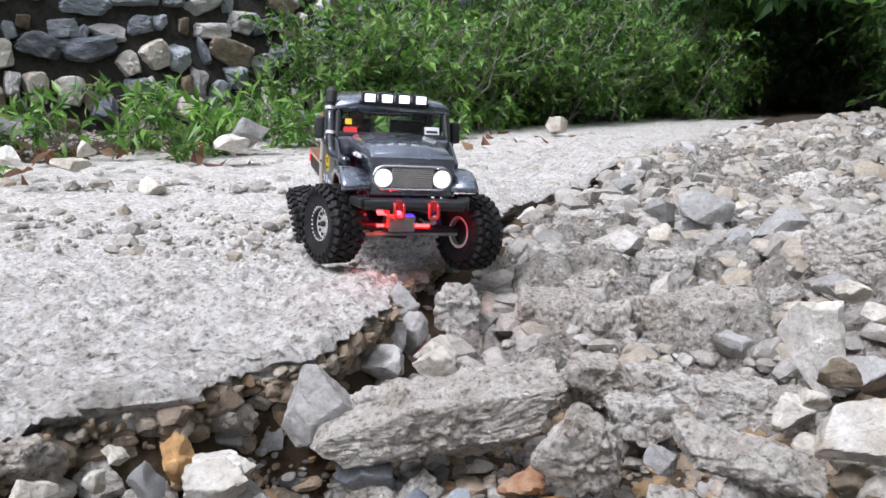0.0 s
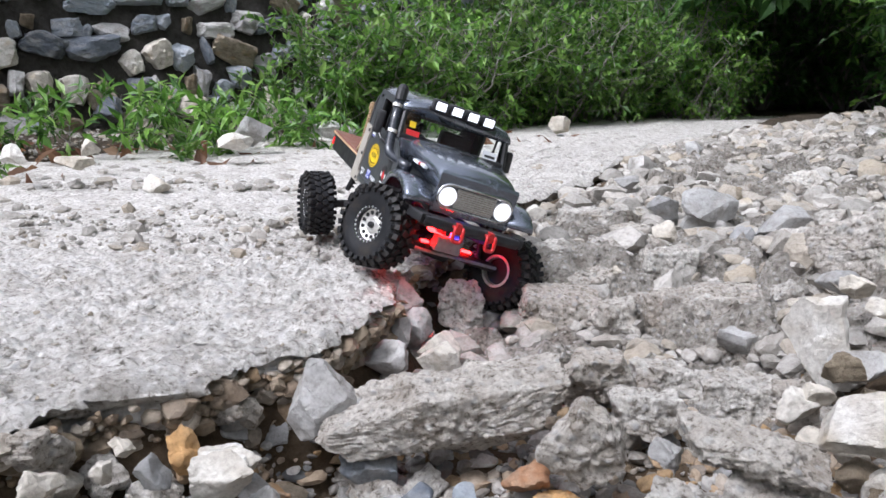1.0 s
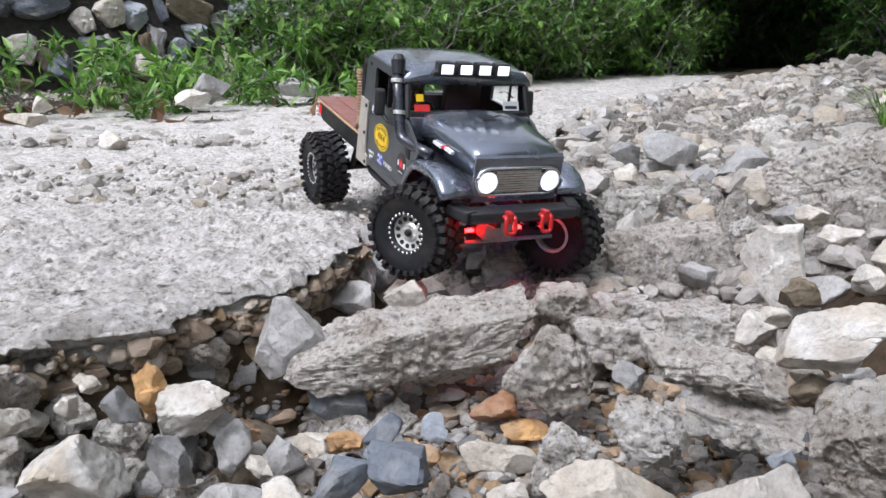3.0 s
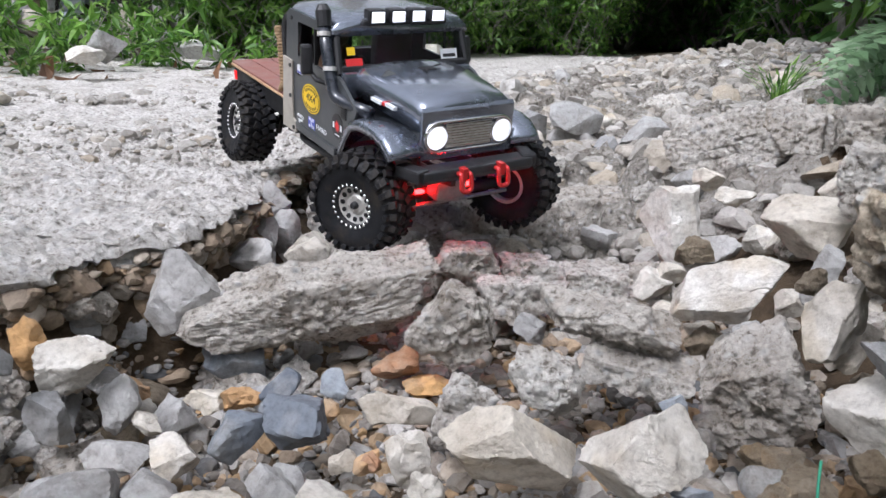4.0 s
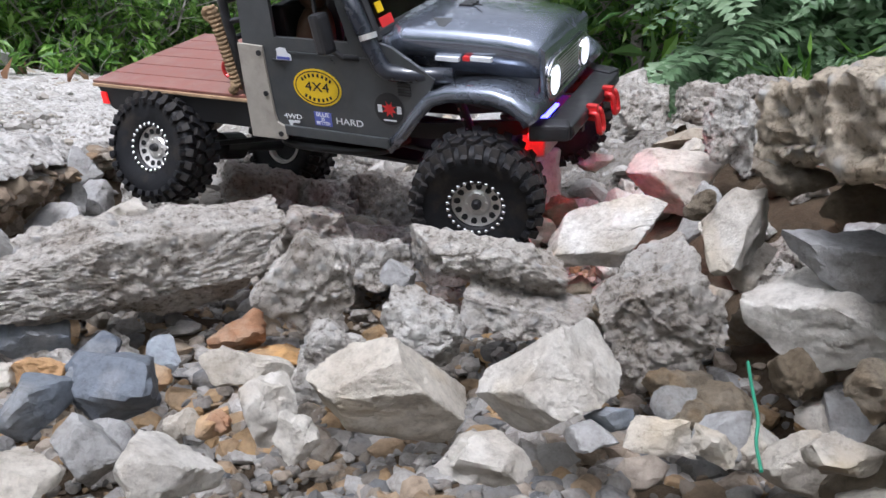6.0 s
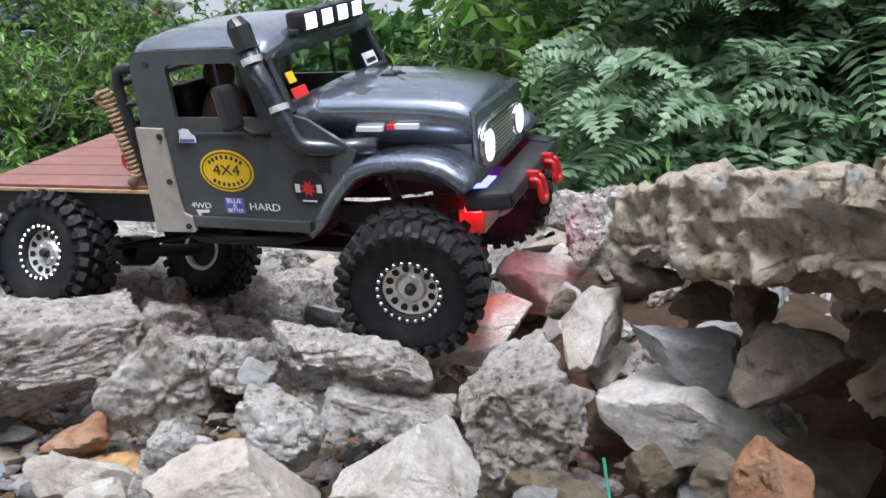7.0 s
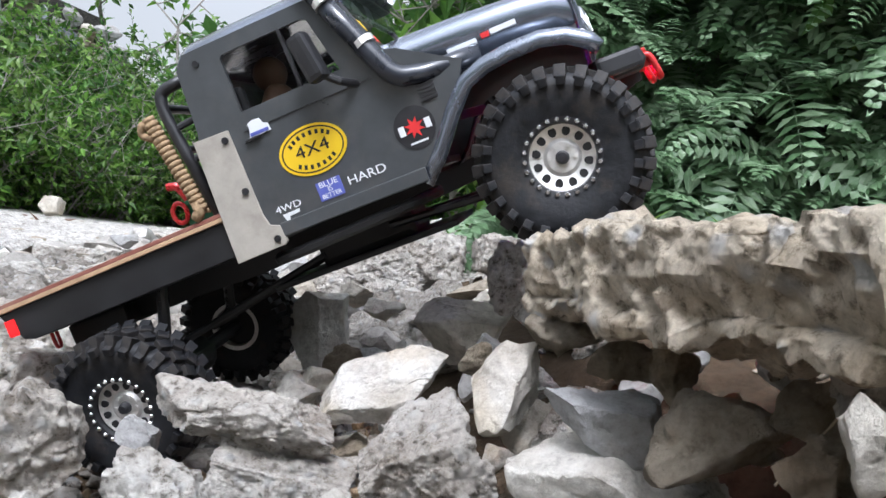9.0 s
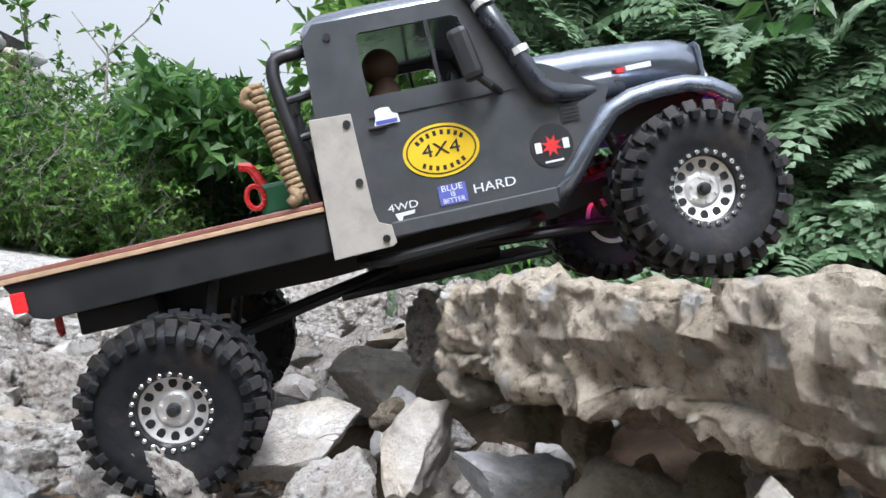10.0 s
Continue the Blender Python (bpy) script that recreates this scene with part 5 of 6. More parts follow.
def fender(parent, s):
    path = [Vector((x, 0, z)) for x, z in ((0.283, 0.034), (0.300, 0.050), (0.318, 0.072), (0.334, 0.088), (0.352, 0.0945), (0.372, 0.0965), (0.394, 0.0965), (0.412, 0.0915), (0.426, 0.0825), (0.431, 0.0745))]
    sections = []
    for i, p in enumerate(path):
        d = (path[min(i + 1, len(path) - 1)] - path[max(i - 1, 0)]).normalized()
        n = Vector((-d.z, 0, d.x))
        flare = smooth(0.0, 0.3, i / 9)
        out = 0.0945 + 0.006 * flare
        inner = 0.0900 - 0.032 * flare
        shape = ((inner, 0.0), (out - 0.007, 0.0015), (out - 0.002, 0.0), (out, -0.004), (out, -0.011), (out - 0.003, -0.011), (out - 0.004, -0.004), (inner, -0.004))
        sections.append([(p.x + n.x * h, s * y, p.z + n.z * h) for y, h in shape])
    return part("fender", bevelled(lofted(sections), 0.0), HOOD_SKYLIT, parent, "rounded dark fender with worn edges", smooth=True)


def build_truck():
    truck = tagged(new("toy_truck"), "dark grey radio-controlled toy pickup truck with oversized black tyres", "toy truck")
    for s in (-1, 1):
        shell = [(0.136, 0.027), (0.285, 0.036), (0.314, 0.064), (0.334, 0.088), (0.340, 0.100), (0.300, 0.124), (0.286, 0.128), (0.265, 0.176), (0.258, 0.179), (0.152, 0.179), (0.144, 0.170), (0.141, 0.120)]
        pane = [(0.1785, 0.1255), (0.2580, 0.1255), (0.2480, 0.1660), (0.2440, 0.1680), (0.1810, 0.1680), (0.1785, 0.1655)]
        y = 0.093 * s
        door = part("cab_side", extruded([shell, pane], y, y - 0.004 * s, 0.0), BODY, truck, "dark grey cab side with a door and scuffed paint")
        part("sill", block(0.175, 0.290, min(y, y + 0.003 * s), max(y, y + 0.003 * s), 0.031, 0.041, 0.001), BODY, door)
        part("door_line", extruded([[(0.176, 0.1135), (0.277, 0.1135), (0.277, 0.1115), (0.176, 0.1115)]], y, y + 0.0012 * s), BODY, door)
        part("door_handle", block(0.174, 0.186, min(y, y + 0.003 * s), max(y, y + 0.003 * s), 0.1035, 0.1055, 0.0006), BLACK, door)
        part("window_post", extruded([[(0.226, 0.1255), (0.2285, 0.1255), (0.2275, 0.168), (0.2250, 0.168)]], y, y - 0.003 * s), BLACK, door)
        corner = [(0.1365, 0.118), (0.1645, 0.117), (0.1655, 0.052), (0.1675, 0.043), (0.1755, 0.0395), (0.1765, 0.0275), (0.1735, 0.0255), (0.1335, 0.0245)]
        plate = part("corner_panel", extruded([corner], y + 0.0002 * s, y + 0.003 * s, 0.0006), PLATE, truck, "scuffed beige corner panel with black screws")
        for bx, bz in ((0.1605, 0.1105), (0.1605, 0.0715), (0.1700, 0.0315)):
            part("screw", disc(bx, bz, 0.0026, 0.0026, y + 0.003 * s, y + 0.0045 * s, 14), BLACK, plate)
        part("screw", disc(0.1600, 0.1690, 0.0026, 0.0026, y, y + 0.0012 * s, 14), BLACK, door)
        fender(truck, s)
        part("engine_side", extruded([[(0.283, 0.075), (0.418, 0.060), (0.421, 0.112), (0.300, 0.124)]], 0.059 * s, 0.056 * s), BODY, truck)
        louvre = part("vent_panel", extruded([[(0.303, 0.082), (0.316, 0.084), (0.316, 0.099), (0.303, 0.098)]], y, y + 0.0006 * s), BODY, truck)
        for k in range(6):
            part("vent_slat", block(0.304, 0.316, min(y, y + 0.0016 * s), max(y, y + 0.0016 * s), 0.083 + 0.0026 * k, 0.0843 + 0.0026 * k, 0.0), BLACK, louvre)
        mirror = part("mirror", block(0.238, 0.252, 0.111 * s - 0.007, 0.111 * s + 0.007, 0.120, 0.155, 0.004, pose(0, 0, 0, 0, -10, 14 * s)), BLACK, truck, "black door mirror")
        part("mirror_arm", tube([(0.266, 0.092 * s, 0.112), (0.258, 0.104 * s, 0.116), (0.247, 0.109 * s, 0.126)], 0.0028), BLACK, mirror)
        part("marker_light", block(0.376, 0.388, min(0.0585 * s, 0.062 * s), max(0.0585 * s, 0.062 * s), 0.1005, 0.1065, 0.001), ORANGE, truck, "orange side marker light")
    # cab shell
    roof = lofted([[(x, y, z - drop) for y, z in ((-0.093, 0.174), (-0.091, 0.181), (-0.082, 0.188), (-0.05, 0.1915), (0, 0.193), (0.05, 0.1915), (0.082, 0.188), (0.091, 0.181), (0.093, 0.174), (0.08, 0.174), (-0.08, 0.174))]
                   for x, drop in ((0.143, 0.011), (0.147, 0.005), (0.156, 0.001), (0.18, 0.0), (0.24, 0.0), (0.268, 0.003), (0.274, 0.006))])
    part("roof", roof, HOOD_SKYLIT, truck, "glossy dark roof, its paint lightened for the sky's reflection", smooth=True)
    rear = bmesh.new()
    add_box(rear, 0.138, 0.142, -0.0885, 0.0885, 0.026, 0.122)
    add_box(rear, 0.143, 0.147, -0.0885, -0.060, 0.122, 0.174)
    add_box(rear, 0.143, 0.147, 0.060, 0.0885, 0.122, 0.174)
    add_box(rear, 0.143, 0.147, -0.060, 0.060, 0.160, 0.174)
    part("cab_rear", rear, BODY, truck)
    part("cab_floor", block(0.145, 0.29, -0.088, 0.088, 0.040, 0.046, 0.0), BLACK, truck)
    frame = bmesh.new()
    for a, b in (((0.286, -0.088, 0.128), (0.266, -0.085, 0.178)), ((0.286, 0.088, 0.128), (0.266, 0.085, 0.178)), ((0.266, -0.085, 0.178), (0.266, 0.085, 0.178)), ((0.284, -0.088, 0.133), (0.284, 0.088, 0.133))):
        tube([a, b], 0.0045, 8, frame)
    ws = part("windshield_frame", frame, BLACK, truck)
    glass = bmesh.new()
    vs = [glass.verts.new(p) for p in ((0.2845, -0.084, 0.134), (0.2845, 0.084, 0.134), (0.2675, 0.082, 0.176), (0.2675, -0.082, 0.176))]
    glass.faces.new(vs)
    r = bmesh.ops.extrude_face_region(glass, geom=glass.faces[:])
    bmesh.ops.translate(glass, verts=[g for g in r["geom"] if isinstance(g, bmesh.types.BMVert)], vec=(0.0015, 0, 0.0006))
    pane = part("windshield", glass, GLASS, ws, "clear windshield with small stickers")
    pane.visible_shadow = False
    lean = Matrix.Translation((0.2862, 0, 0.134)) @ pose(0, 0, 0, 0, -22, 0)
    part("sticker", block(0, 0.0008, -0.079, -0.058, 0.001, 0.011, 0.0), REDST, ws, "red windshield sticker", m=lean)
    part("sticker", block(0, 0.0008, -0.076, -0.066, 0.015, 0.024, 0.0), YELLOW, ws, "yellow windshield sticker", m=lean)
    part("sticker", block(0, 0.0008, 0.050, 0.074, 0.004, 0.016, 0.0), WHITE, ws, "white windshield sticker with dark bars", m=lean)
    part("sticker_bars", block(0.0008, 0.0012, 0.053, 0.071, 0.006, 0.010, 0.0), BLACK, ws, m=lean)
    part("cowl", block(0.276, 0.296, -0.088, 0.088, 0.100, 0.131, 0.004), HOOD_SKYLIT, truck)
    # hood
    hs = []
    for x, w, zt, zb in ((0.288, 0.073, 0.137, 0.110), (0.300, 0.071, 0.1375, 0.106), (0.345, 0.067, 0.1365, 0.101), (0.385, 0.063, 0.134, 0.098), (0.408, 0.061, 0.131, 0.097), (0.419, 0.0595, 0.1275, 0.097), (0.423, 0.058, 0.122, 0.098)):
        hs.append([(x, y, z) for y, z in ((-w, zb), (-w, zt - 0.014), (-w * 0.965, zt - 0.007), (-w * 0.86, zt - 0.002), (-w * 0.5, zt + 0.0008), (-w * 0.40, zt + 0.0022), (0, zt + 0.003), (w * 0.40, zt + 0.0022), (w * 0.5, zt + 0.0008), (w * 0.86, zt - 0.002), (w * 0.965, zt - 0.007), (w, zt - 0.014), (w, zb))])
    hood = part("hood", lofted(hs), HOOD_SKYLIT, truck, "glossy blue-grey hood with chips, its paint lightened for sky reflections", smooth=True)
    vent = part("hood_vent", block(0.315, 0.335, -0.058, -0.040, 0.1345, 0.1362, 0.0005, pose(0, 0, 0, 8, 0, 0)), BODY, hood)
    part("washer_jet", block(0.325, 0.338, -0.008, 0.010, 0.1388, 0.1412, 0.001), BLACK, hood)
    part("wiper", tube([(0.334, 0.0, 0.1405), (0.350, -0.012, 0.1425)], 0.0009, 6), BLACK, hood)
    part("wiper", tube([(0.330, 0.004, 0.1405), (0.322, 0.026, 0.142)], 0.0009, 6), BLACK, hood)
    # writing on the hood's side, not legible: plain bars
    for x0, x1, z0, mat in ((0.330, 0.352, 0.109, WHITE), (0.356, 0.362, 0.1105, REDST), (0.363, 0.382, 0.111, WHITE)):
        part("hood_mark", block(x0, x1, -0.0705, -0.0660 + 0.0000, z0, z0 + 0.0036, 0.0), mat, hood, "small worn sticker on the hood side")
    # front
    part("grille_panel", extruded([[(0.4215, 0.066), (0.4255, 0.066), (0.4255, 0.120), (0.4215, 0.124)]], -0.060, 0.060, 0.001), HOOD_SKYLIT, truck)
    def oval(w, h, n=10):
        pts = []
        for sgn in (1, -1):
            for k in range(n + 1):
                a = math.pi * k / n - math.pi / 2
                pts.append((sgn * (w + h * math.cos(a)), sgn * h * math.sin(a)))
        return pts
    zc = 0.0915
    bezel = tube([(0.4268, a, zc + b) for a, b in oval(0.040, 0.0165)], 0.0022, 8, None, True)
    bz = part("grille_bezel", bezel, CHROME, truck, "bright oval grille surround", smooth=True)
    part("grille_mesh", block(0.4255, 0.4270, -0.030, 0.030, zc - 0.0135, zc + 0.0135, 0.001), GRILLE, bz)
    for k in range(9):
        part("grille_bar", block(0.4268, 0.4278, -0.029, 0.029, zc - 0.012 + 0.003 * k, zc - 0.0112 + 0.003 * k, 0.0), CHROME, bz)
    for s in (-1, 1):
        cup = revolved([(0.0, 0.0045), (0.006, 0.0040), (0.0105, 0.0025), (0.0125, 0.0)], 24)
        hl = part("headlight", cup, LAMP, truck, "round white headlight, switched on", m=Matrix.Translation((0.4262, 0.0425 * s, zc)) @ pose(0, 0, 0, 0, 0, -90), smooth=True)
        part("headlight_ring", revolved([(0.0122, 0.0), (0.0128, 0.0032), (0.0142, 0.0030), (0.0150, 0.0)], 24), CHROME, hl)
    part("bumper", extruded([[(0.430, 0.050), (0.452, 0.050), (0.456, 0.056), (0.454, 0.064), (0.430, 0.064)]], -0.072, 0.072, 0.002), BLACK, truck, "black front bumper")
    for s in (-1, 1):
        part("bumper_end", block(0.418, 0.452, min(0.066 * s, 0.084 * s), max(0.066 * s, 0.084 * s), 0.052, 0.066, 0.003, pose(0, 0, 0, 0, 0, -18 * s)), BLACK, truck)
        hook = tube(bent([(0.456, 0.0245 * s - 0.006, 0.060), (0.463, 0.0245 * s - 0.006, 0.060), (0.466, 0.0245 * s - 0.0065, 0.042), (0.466, 0.0245 * s + 0.0065, 0.042), (0.463, 0.0245 * s + 0.006, 0.060), (0.456, 0.0245 * s + 0.006, 0.060)]), 0.0026, 8)
        sh = part("shackle", hook, RED, truck, "red towing shackle", smooth=True)
        part("shackle_mount", block(0.452, 0.462, 0.0245 * s - 0.0035, 0.0245 * s + 0.0035, 0.052, 0.066, 0.001), RED, sh)
    part("front_led", block(0.384, 0.390, -0.040, 0.040, 0.012, 0.015, 0.0), LEDR, truck, "red light strip under the axle, lit")
    part("front_led", block(0.405, 0.418, -0.045, -0.010, 0.036, 0.040, 0.0), LEDR, truck, "red light strip under the bumper, lit")
    part("front_led", block(0.400, 0.412, -0.020, 0.020, 0.044, 0.046, 0.0), LEDB, truck, "blue light strip under the chassis, lit")
    # snorkel
    sn = part("snorkel", tube(bent([(0.352, -0.082, 0.1005), (0.315, -0.089, 0.1005), (0.294, -0.0985, 0.1045), (0.282, -0.0985, 0.130), (0.260, -0.0965, 0.182)]), 0.0072, 12), PIPE, truck, "dark snorkel pipe along the windshield post", smooth=True)
    part("snorkel_head", tube([(0.262, -0.0965, 0.178), (0.257, -0.0955, 0.194), (0.254, -0.095, 0.200)], [0.0085, 0.0092, 0.006], 12), BLACK, sn, "black snorkel intake")
    for u, zz in ((0.2815, 0.134), (0.2650, 0.170)):
        part("snorkel_clamp", tube([(u + 0.0012, -0.0985, zz - 0.002), (u - 0.0002, -0.0980, zz + 0.0025)], 0.0081, 12), STEEL, sn)
    # light bar
    bar = part("light_bar", block(0.268, 0.282, -0.056, 0.056, 0.180, 0.186, 0.002), BLACK, truck, "black light bar with four white lamps")
    for k in range(4):
        y = -0.0405 + 0.027 * k
        lb = part("spot_lamp", block(0.270, 0.287, y - 0.0115, y + 0.0115, 0.182, 0.199, 0.004), BLACK, bar)
        part("lens", block(0.2862, 0.2878, y - 0.0082, y + 0.0082, 0.1845, 0.1965, 0.004), LAMP, lb, "white lamp lens, lit")
    # stickers on the near door and the far one
    for s in (-1, 1):
        y = 0.0932 * s
        def dec(name, bm_args, mat, label=""):
            return part(name, disc(*bm_args), mat, truck, label)
        lo, hi = (y, y + 0.0004 * s)
        badge = part("round_badge", disc(0.2185, 0.0815, 0.0262, 0.0178, y, y + 0.0004 * s), YELLOW, truck, "yellow oval badge with black writing")
        ring = extruded([[(0.2185 + 0.0240 * math.cos(k * math.tau / 40), 0.0815 + 0.0160 * math.sin(k * math.tau / 40)) for k in range(40)], [(0.2185 + 0.0230 * math.cos(k * math.tau / 40), 0.0815 + 0.0150 * math.sin(k * math.tau / 40)) for k in range(40)]], y + 0.0003 * s, y + 0.0006 * s)
        part("badge_ring", ring, BLACK, badge)
        facing = pose(0, 0, 0, 90, 0, 0) if s < 0 else pose(0, 0, 0, 90, 0, 180)
        lettering("writing", "4X4", 0.0125, BLACK, badge, Matrix.Translation((0.2185, y + 0.0006 * s, 0.0820)) @ facing @ Matrix.Diagonal((1.25, 1, 1, 1)))
        for sgn, n in ((1, 8), (-1, 7)):
            for k in range(n):
                a = math.radians(90 * sgn + (k - (n - 1) / 2) * 15)
                bx, bz = 0.2185 + 0.0190 * math.cos(a), 0.0815 + 0.0118 * math.sin(a)
                part("badge_bar", block(-0.0011, 0.0011, min(0, 0.0003 * s), max(0, 0.0003 * s), -0.0016, 0.0016, 0.0), BLACK, badge, m=Matrix.Translation((bx, y + 0.0004 * s, bz)) @ pose(0, 0, 0, 0, -(math.degrees(a) - 90 * sgn) * 0.6, 0))
        rb = part("round_badge", disc(0.2930, 0.0690, 0.0150, 0.0150, y, y + 0.0004 * s), BLACK, truck, "round black badge with a red star")
        star = [[(0.2930 + (0.0078 if k % 2 else 0.0036) * math.cos(k * math.tau / 16), 0.0690 + (0.0078 if k % 2 else 0.0036) * math.sin(k * math.tau / 16)) for k in range(16)]]
        part("badge_star", extruded(star, y + 0.0004 * s, y + 0.0007 * s), REDST, rb)
        for bx, bz, w, h in ((0.2835, 0.0690, 0.0022, 0.0035), (0.3030, 0.0690, 0.0022, 0.0035), (0.2930, 0.0585, 0.0065, 0.0007)):
            part("badge_bar", block(bx - w, bx + w, min(y, y + 0.0006 * s), max(y, y + 0.0006 * s), bz - h, bz + h, 0.0), WHITE, rb)
        lettering("writing", "HARD", 0.0088, WHITE, truck, Matrix.Translation((0.2490, y + 0.0003 * s, 0.0510)) @ facing @ Matrix.Diagonal((1.25, 1, 1, 1)), "white lettering on the door")
        blue = part("door_sticker", block(0.2105, 0.2295, min(y, y + 0.0004 * s), max(y, y + 0.0004 * s), 0.0445, 0.0580, 0.0), BLUEST, truck, "blue and white door sticker")
        lettering("writing", "BLUE", 0.0058, WHITE, blue, Matrix.Translation((0.2200, y + 0.0005 * s, 0.0555)) @ facing @ Matrix.Diagonal((1.15, 1, 1, 1)))
        lettering("writing", "IS", 0.0050, WHITE, blue, Matrix.Translation((0.2200, y + 0.0005 * s, 0.0513)) @ facing)
        lettering("writing", "BETTER", 0.0046, WHITE, blue, Matrix.Translation((0.2200, y + 0.0005 * s, 0.0470)) @ facing)
        lettering("writing", "4WD", 0.0070, WHITE, truck, Matrix.Translation((0.1855, y + 0.0003 * s, 0.0500)) @ facing @ Matrix.Diagonal((1.3, 1, 1, 1)), "white lettering on the door")
        part("door_sticker", extruded([[(0.179, 0.0460), (0.193, 0.0465), (0.192, 0.0440), (0.184, 0.0435), (0.183, 0.0400), (0.181, 0.0400)]], y, y + 0.0003 * s), WHITE, truck)
        cap = part("door_sticker", extruded([[(0.178, 0.1050), (0.1955, 0.1055), (0.1950, 0.1110), (0.1915, 0.1125), (0.1900, 0.1165), (0.1840, 0.1170), (0.1800, 0.1155), (0.1800, 0.1110)]], y + 0.0012 * s, y + 0.0016 * s), WHITE, truck, "white door sticker with dark bars")
        part("sticker_bars", block(0.1795, 0.1940, min(y + 0.0016 * s, y + 0.0019 * s), max(y + 0.0016 * s, y + 0.0019 * s), 0.1060, 0.1085, 0.0), BLUEST, cap)
    # bed of planks on a dark tray
    tray = part("bed_frame", extruded([[(-0.078, 0.0545), (0.134, 0.0575), (0.134, 0.0300), (-0.055, 0.0270), (-0.064, 0.0300)]], -0.089, 0.089, 0.001), FRAME, truck, "black bed tray")
    part("bed_edging", extruded([[(-0.080, 0.0545), (0.134, 0.0578), (0.134, 0.0610), (-0.080, 0.0580)]], -0.0925, 0.0925, 0.0006), PLY, truck, "pale plywood deck edge")
    for k in range(6):
        y0 = -0.092 + 0.184 * k / 6
        part("plank", extruded([[(-0.080, 0.0580), (0.134, 0.0612), (0.134, 0.0645), (-0.080, 0.0612)]], y0 + 0.0008, y0 + 0.184 / 6 - 0.0008, 0.0008), WOOD, truck, "red-brown varnished plank")
    for s in (-1, 1):
        part("tail_light", block(-0.0745, -0.0655, min(0.070 * s, 0.0905 * s), max(0.070 * s, 0.0905 * s), 0.0345, 0.0480, 0.001), TAIL, truck, "red tail light, lit")
        part("tow_loop", tube(bent([(-0.060, 0.060 * s - 0.003, 0.030), (-0.060, 0.060 * s - 0.003, 0.014), (-0.060, 0.060 * s + 0.003, 0.014), (-0.060, 0.060 * s + 0.003, 0.030)]), 0.0016, 6), RED, truck)
    part("rear_bumper", block(-0.050, 0.005, -0.055, 0.055, 0.010, 0.027, 0.002), FRAME, truck)
    # roll bar behind the cab
    for s in (-1, 1):
        rbz = part("roll_bar", tube(bent([(0.131, 0.086 * s, 0.062), (0.119, 0.086 * s, 0.150), (0.122, 0.084 * s, 0.164), (0.146, 0.082 * s, 0.166)]), 0.0046, 10), BLACK, truck, "black tube roll bar", smooth=True)
        for z in (0.108, 0.134):
            part("brace", tube([(0.128 - 0.136 * (z - 0.062) * 0.72, 0.086 * s, z), (0.146, 0.078 * s, z + 0.004)], 0.0028, 8), BLACK, rbz)
    cross = part("roll_bar", tube([(0.119, -0.086, 0.152), (0.119, 0.086, 0.152)], 0.0034, 10), BLACK, truck)
    for k, z in enumerate((0.085, 0.118)):
        part("brace", tube([(0.127 - 0.1 * (z - 0.085), -0.086, z), (0.127 - 0.1 * (z - 0.085), 0.086, z)], 0.0028, 8), BLACK, cross)
    coil = []
    for k in range(260):
        u = k / 259
        a = u * 19 * math.tau
        coil.append((0.1195 - 0.0135 * u + 0.0040 * math.cos(a), -0.0870 + 0.0040 * math.sin(a), 0.070 + 0.078 * u))
    rp = part("rope", tube(coil, 0.0022, 6), ROPE, truck, "tan jute rope wound round the roll bar", smooth=True)
    part("rope_end", tube(bent([(0.112, -0.088, 0.143), (0.101, -0.090, 0.146), (0.097, -0.088, 0.139), (0.106, -0.089, 0.133)]), 0.0032, 8), ROPE, rp, smooth=True)
    part("rope_end", tube(bent([(0.117, -0.088, 0.078), (0.119, -0.091, 0.071), (0.113, -0.090, 0.067)]), 0.0042, 8), ROPE, rp, smooth=True)
    jack = part("hoist", block(0.090, 0.122, -0.060, -0.038, 0.0640, 0.086, 0.003), GREENP, truck, "small green and red toy hoist on the bed")
    part("hoist_arm", tube(bent([(0.094, -0.050, 0.084), (0.088, -0.050, 0.100), (0.080, -0.050, 0.102)]), 0.0035, 8), RED, jack)
    part("hoist_wheel", tube([(0.088 + 0.006 * math.cos(k * math.tau / 14), -0.062, 0.078 + 0.008 * math.sin(k * math.tau / 14)) for k in range(14)], 0.002, 6, None, True), RED, jack)
    # seat doll, a plain shape
    doll = bmesh.new()
    bmesh.ops.create_uvsphere(doll, u_segments=14, v_segments=10, radius=1, matrix=Matrix.Translation((0.190, -0.045, 0.110)) @ pose(0, 0, 0, 0, 8, 0) @ Matrix.Diagonal((0.016, 0.026, 0.036, 1)))
    bmesh.ops.create_uvsphere(doll, u_segments=14, v_segments=10, radius=0.0135, matrix=Matrix.Translation((0.193, -0.045, 0.152)))
    part("doll", doll, CLOTH, truck, "plain brown doll at the wheel", smooth=True)
    for s in (-1, 1):
        part("seat", block(0.162, 0.178, 0.045 * s - 0.028, 0.045 * s + 0.028, 0.060, 0.148, 0.004), BLACK, truck)
    part("steering_wheel", tube([(0.236 + 0.006 * math.sin(k * math.tau / 16), -0.045 + 0.017 * math.cos(k * math.tau / 16), 0.122 + 0.016 * math.sin(k * math.tau / 16)) for k in range(16)], 0.0018, 6, None, True), BLACK, truck)
    part("dashboard", block(0.262, 0.282, -0.085, 0.085, 0.095, 0.128, 0.004), BLACK, truck)
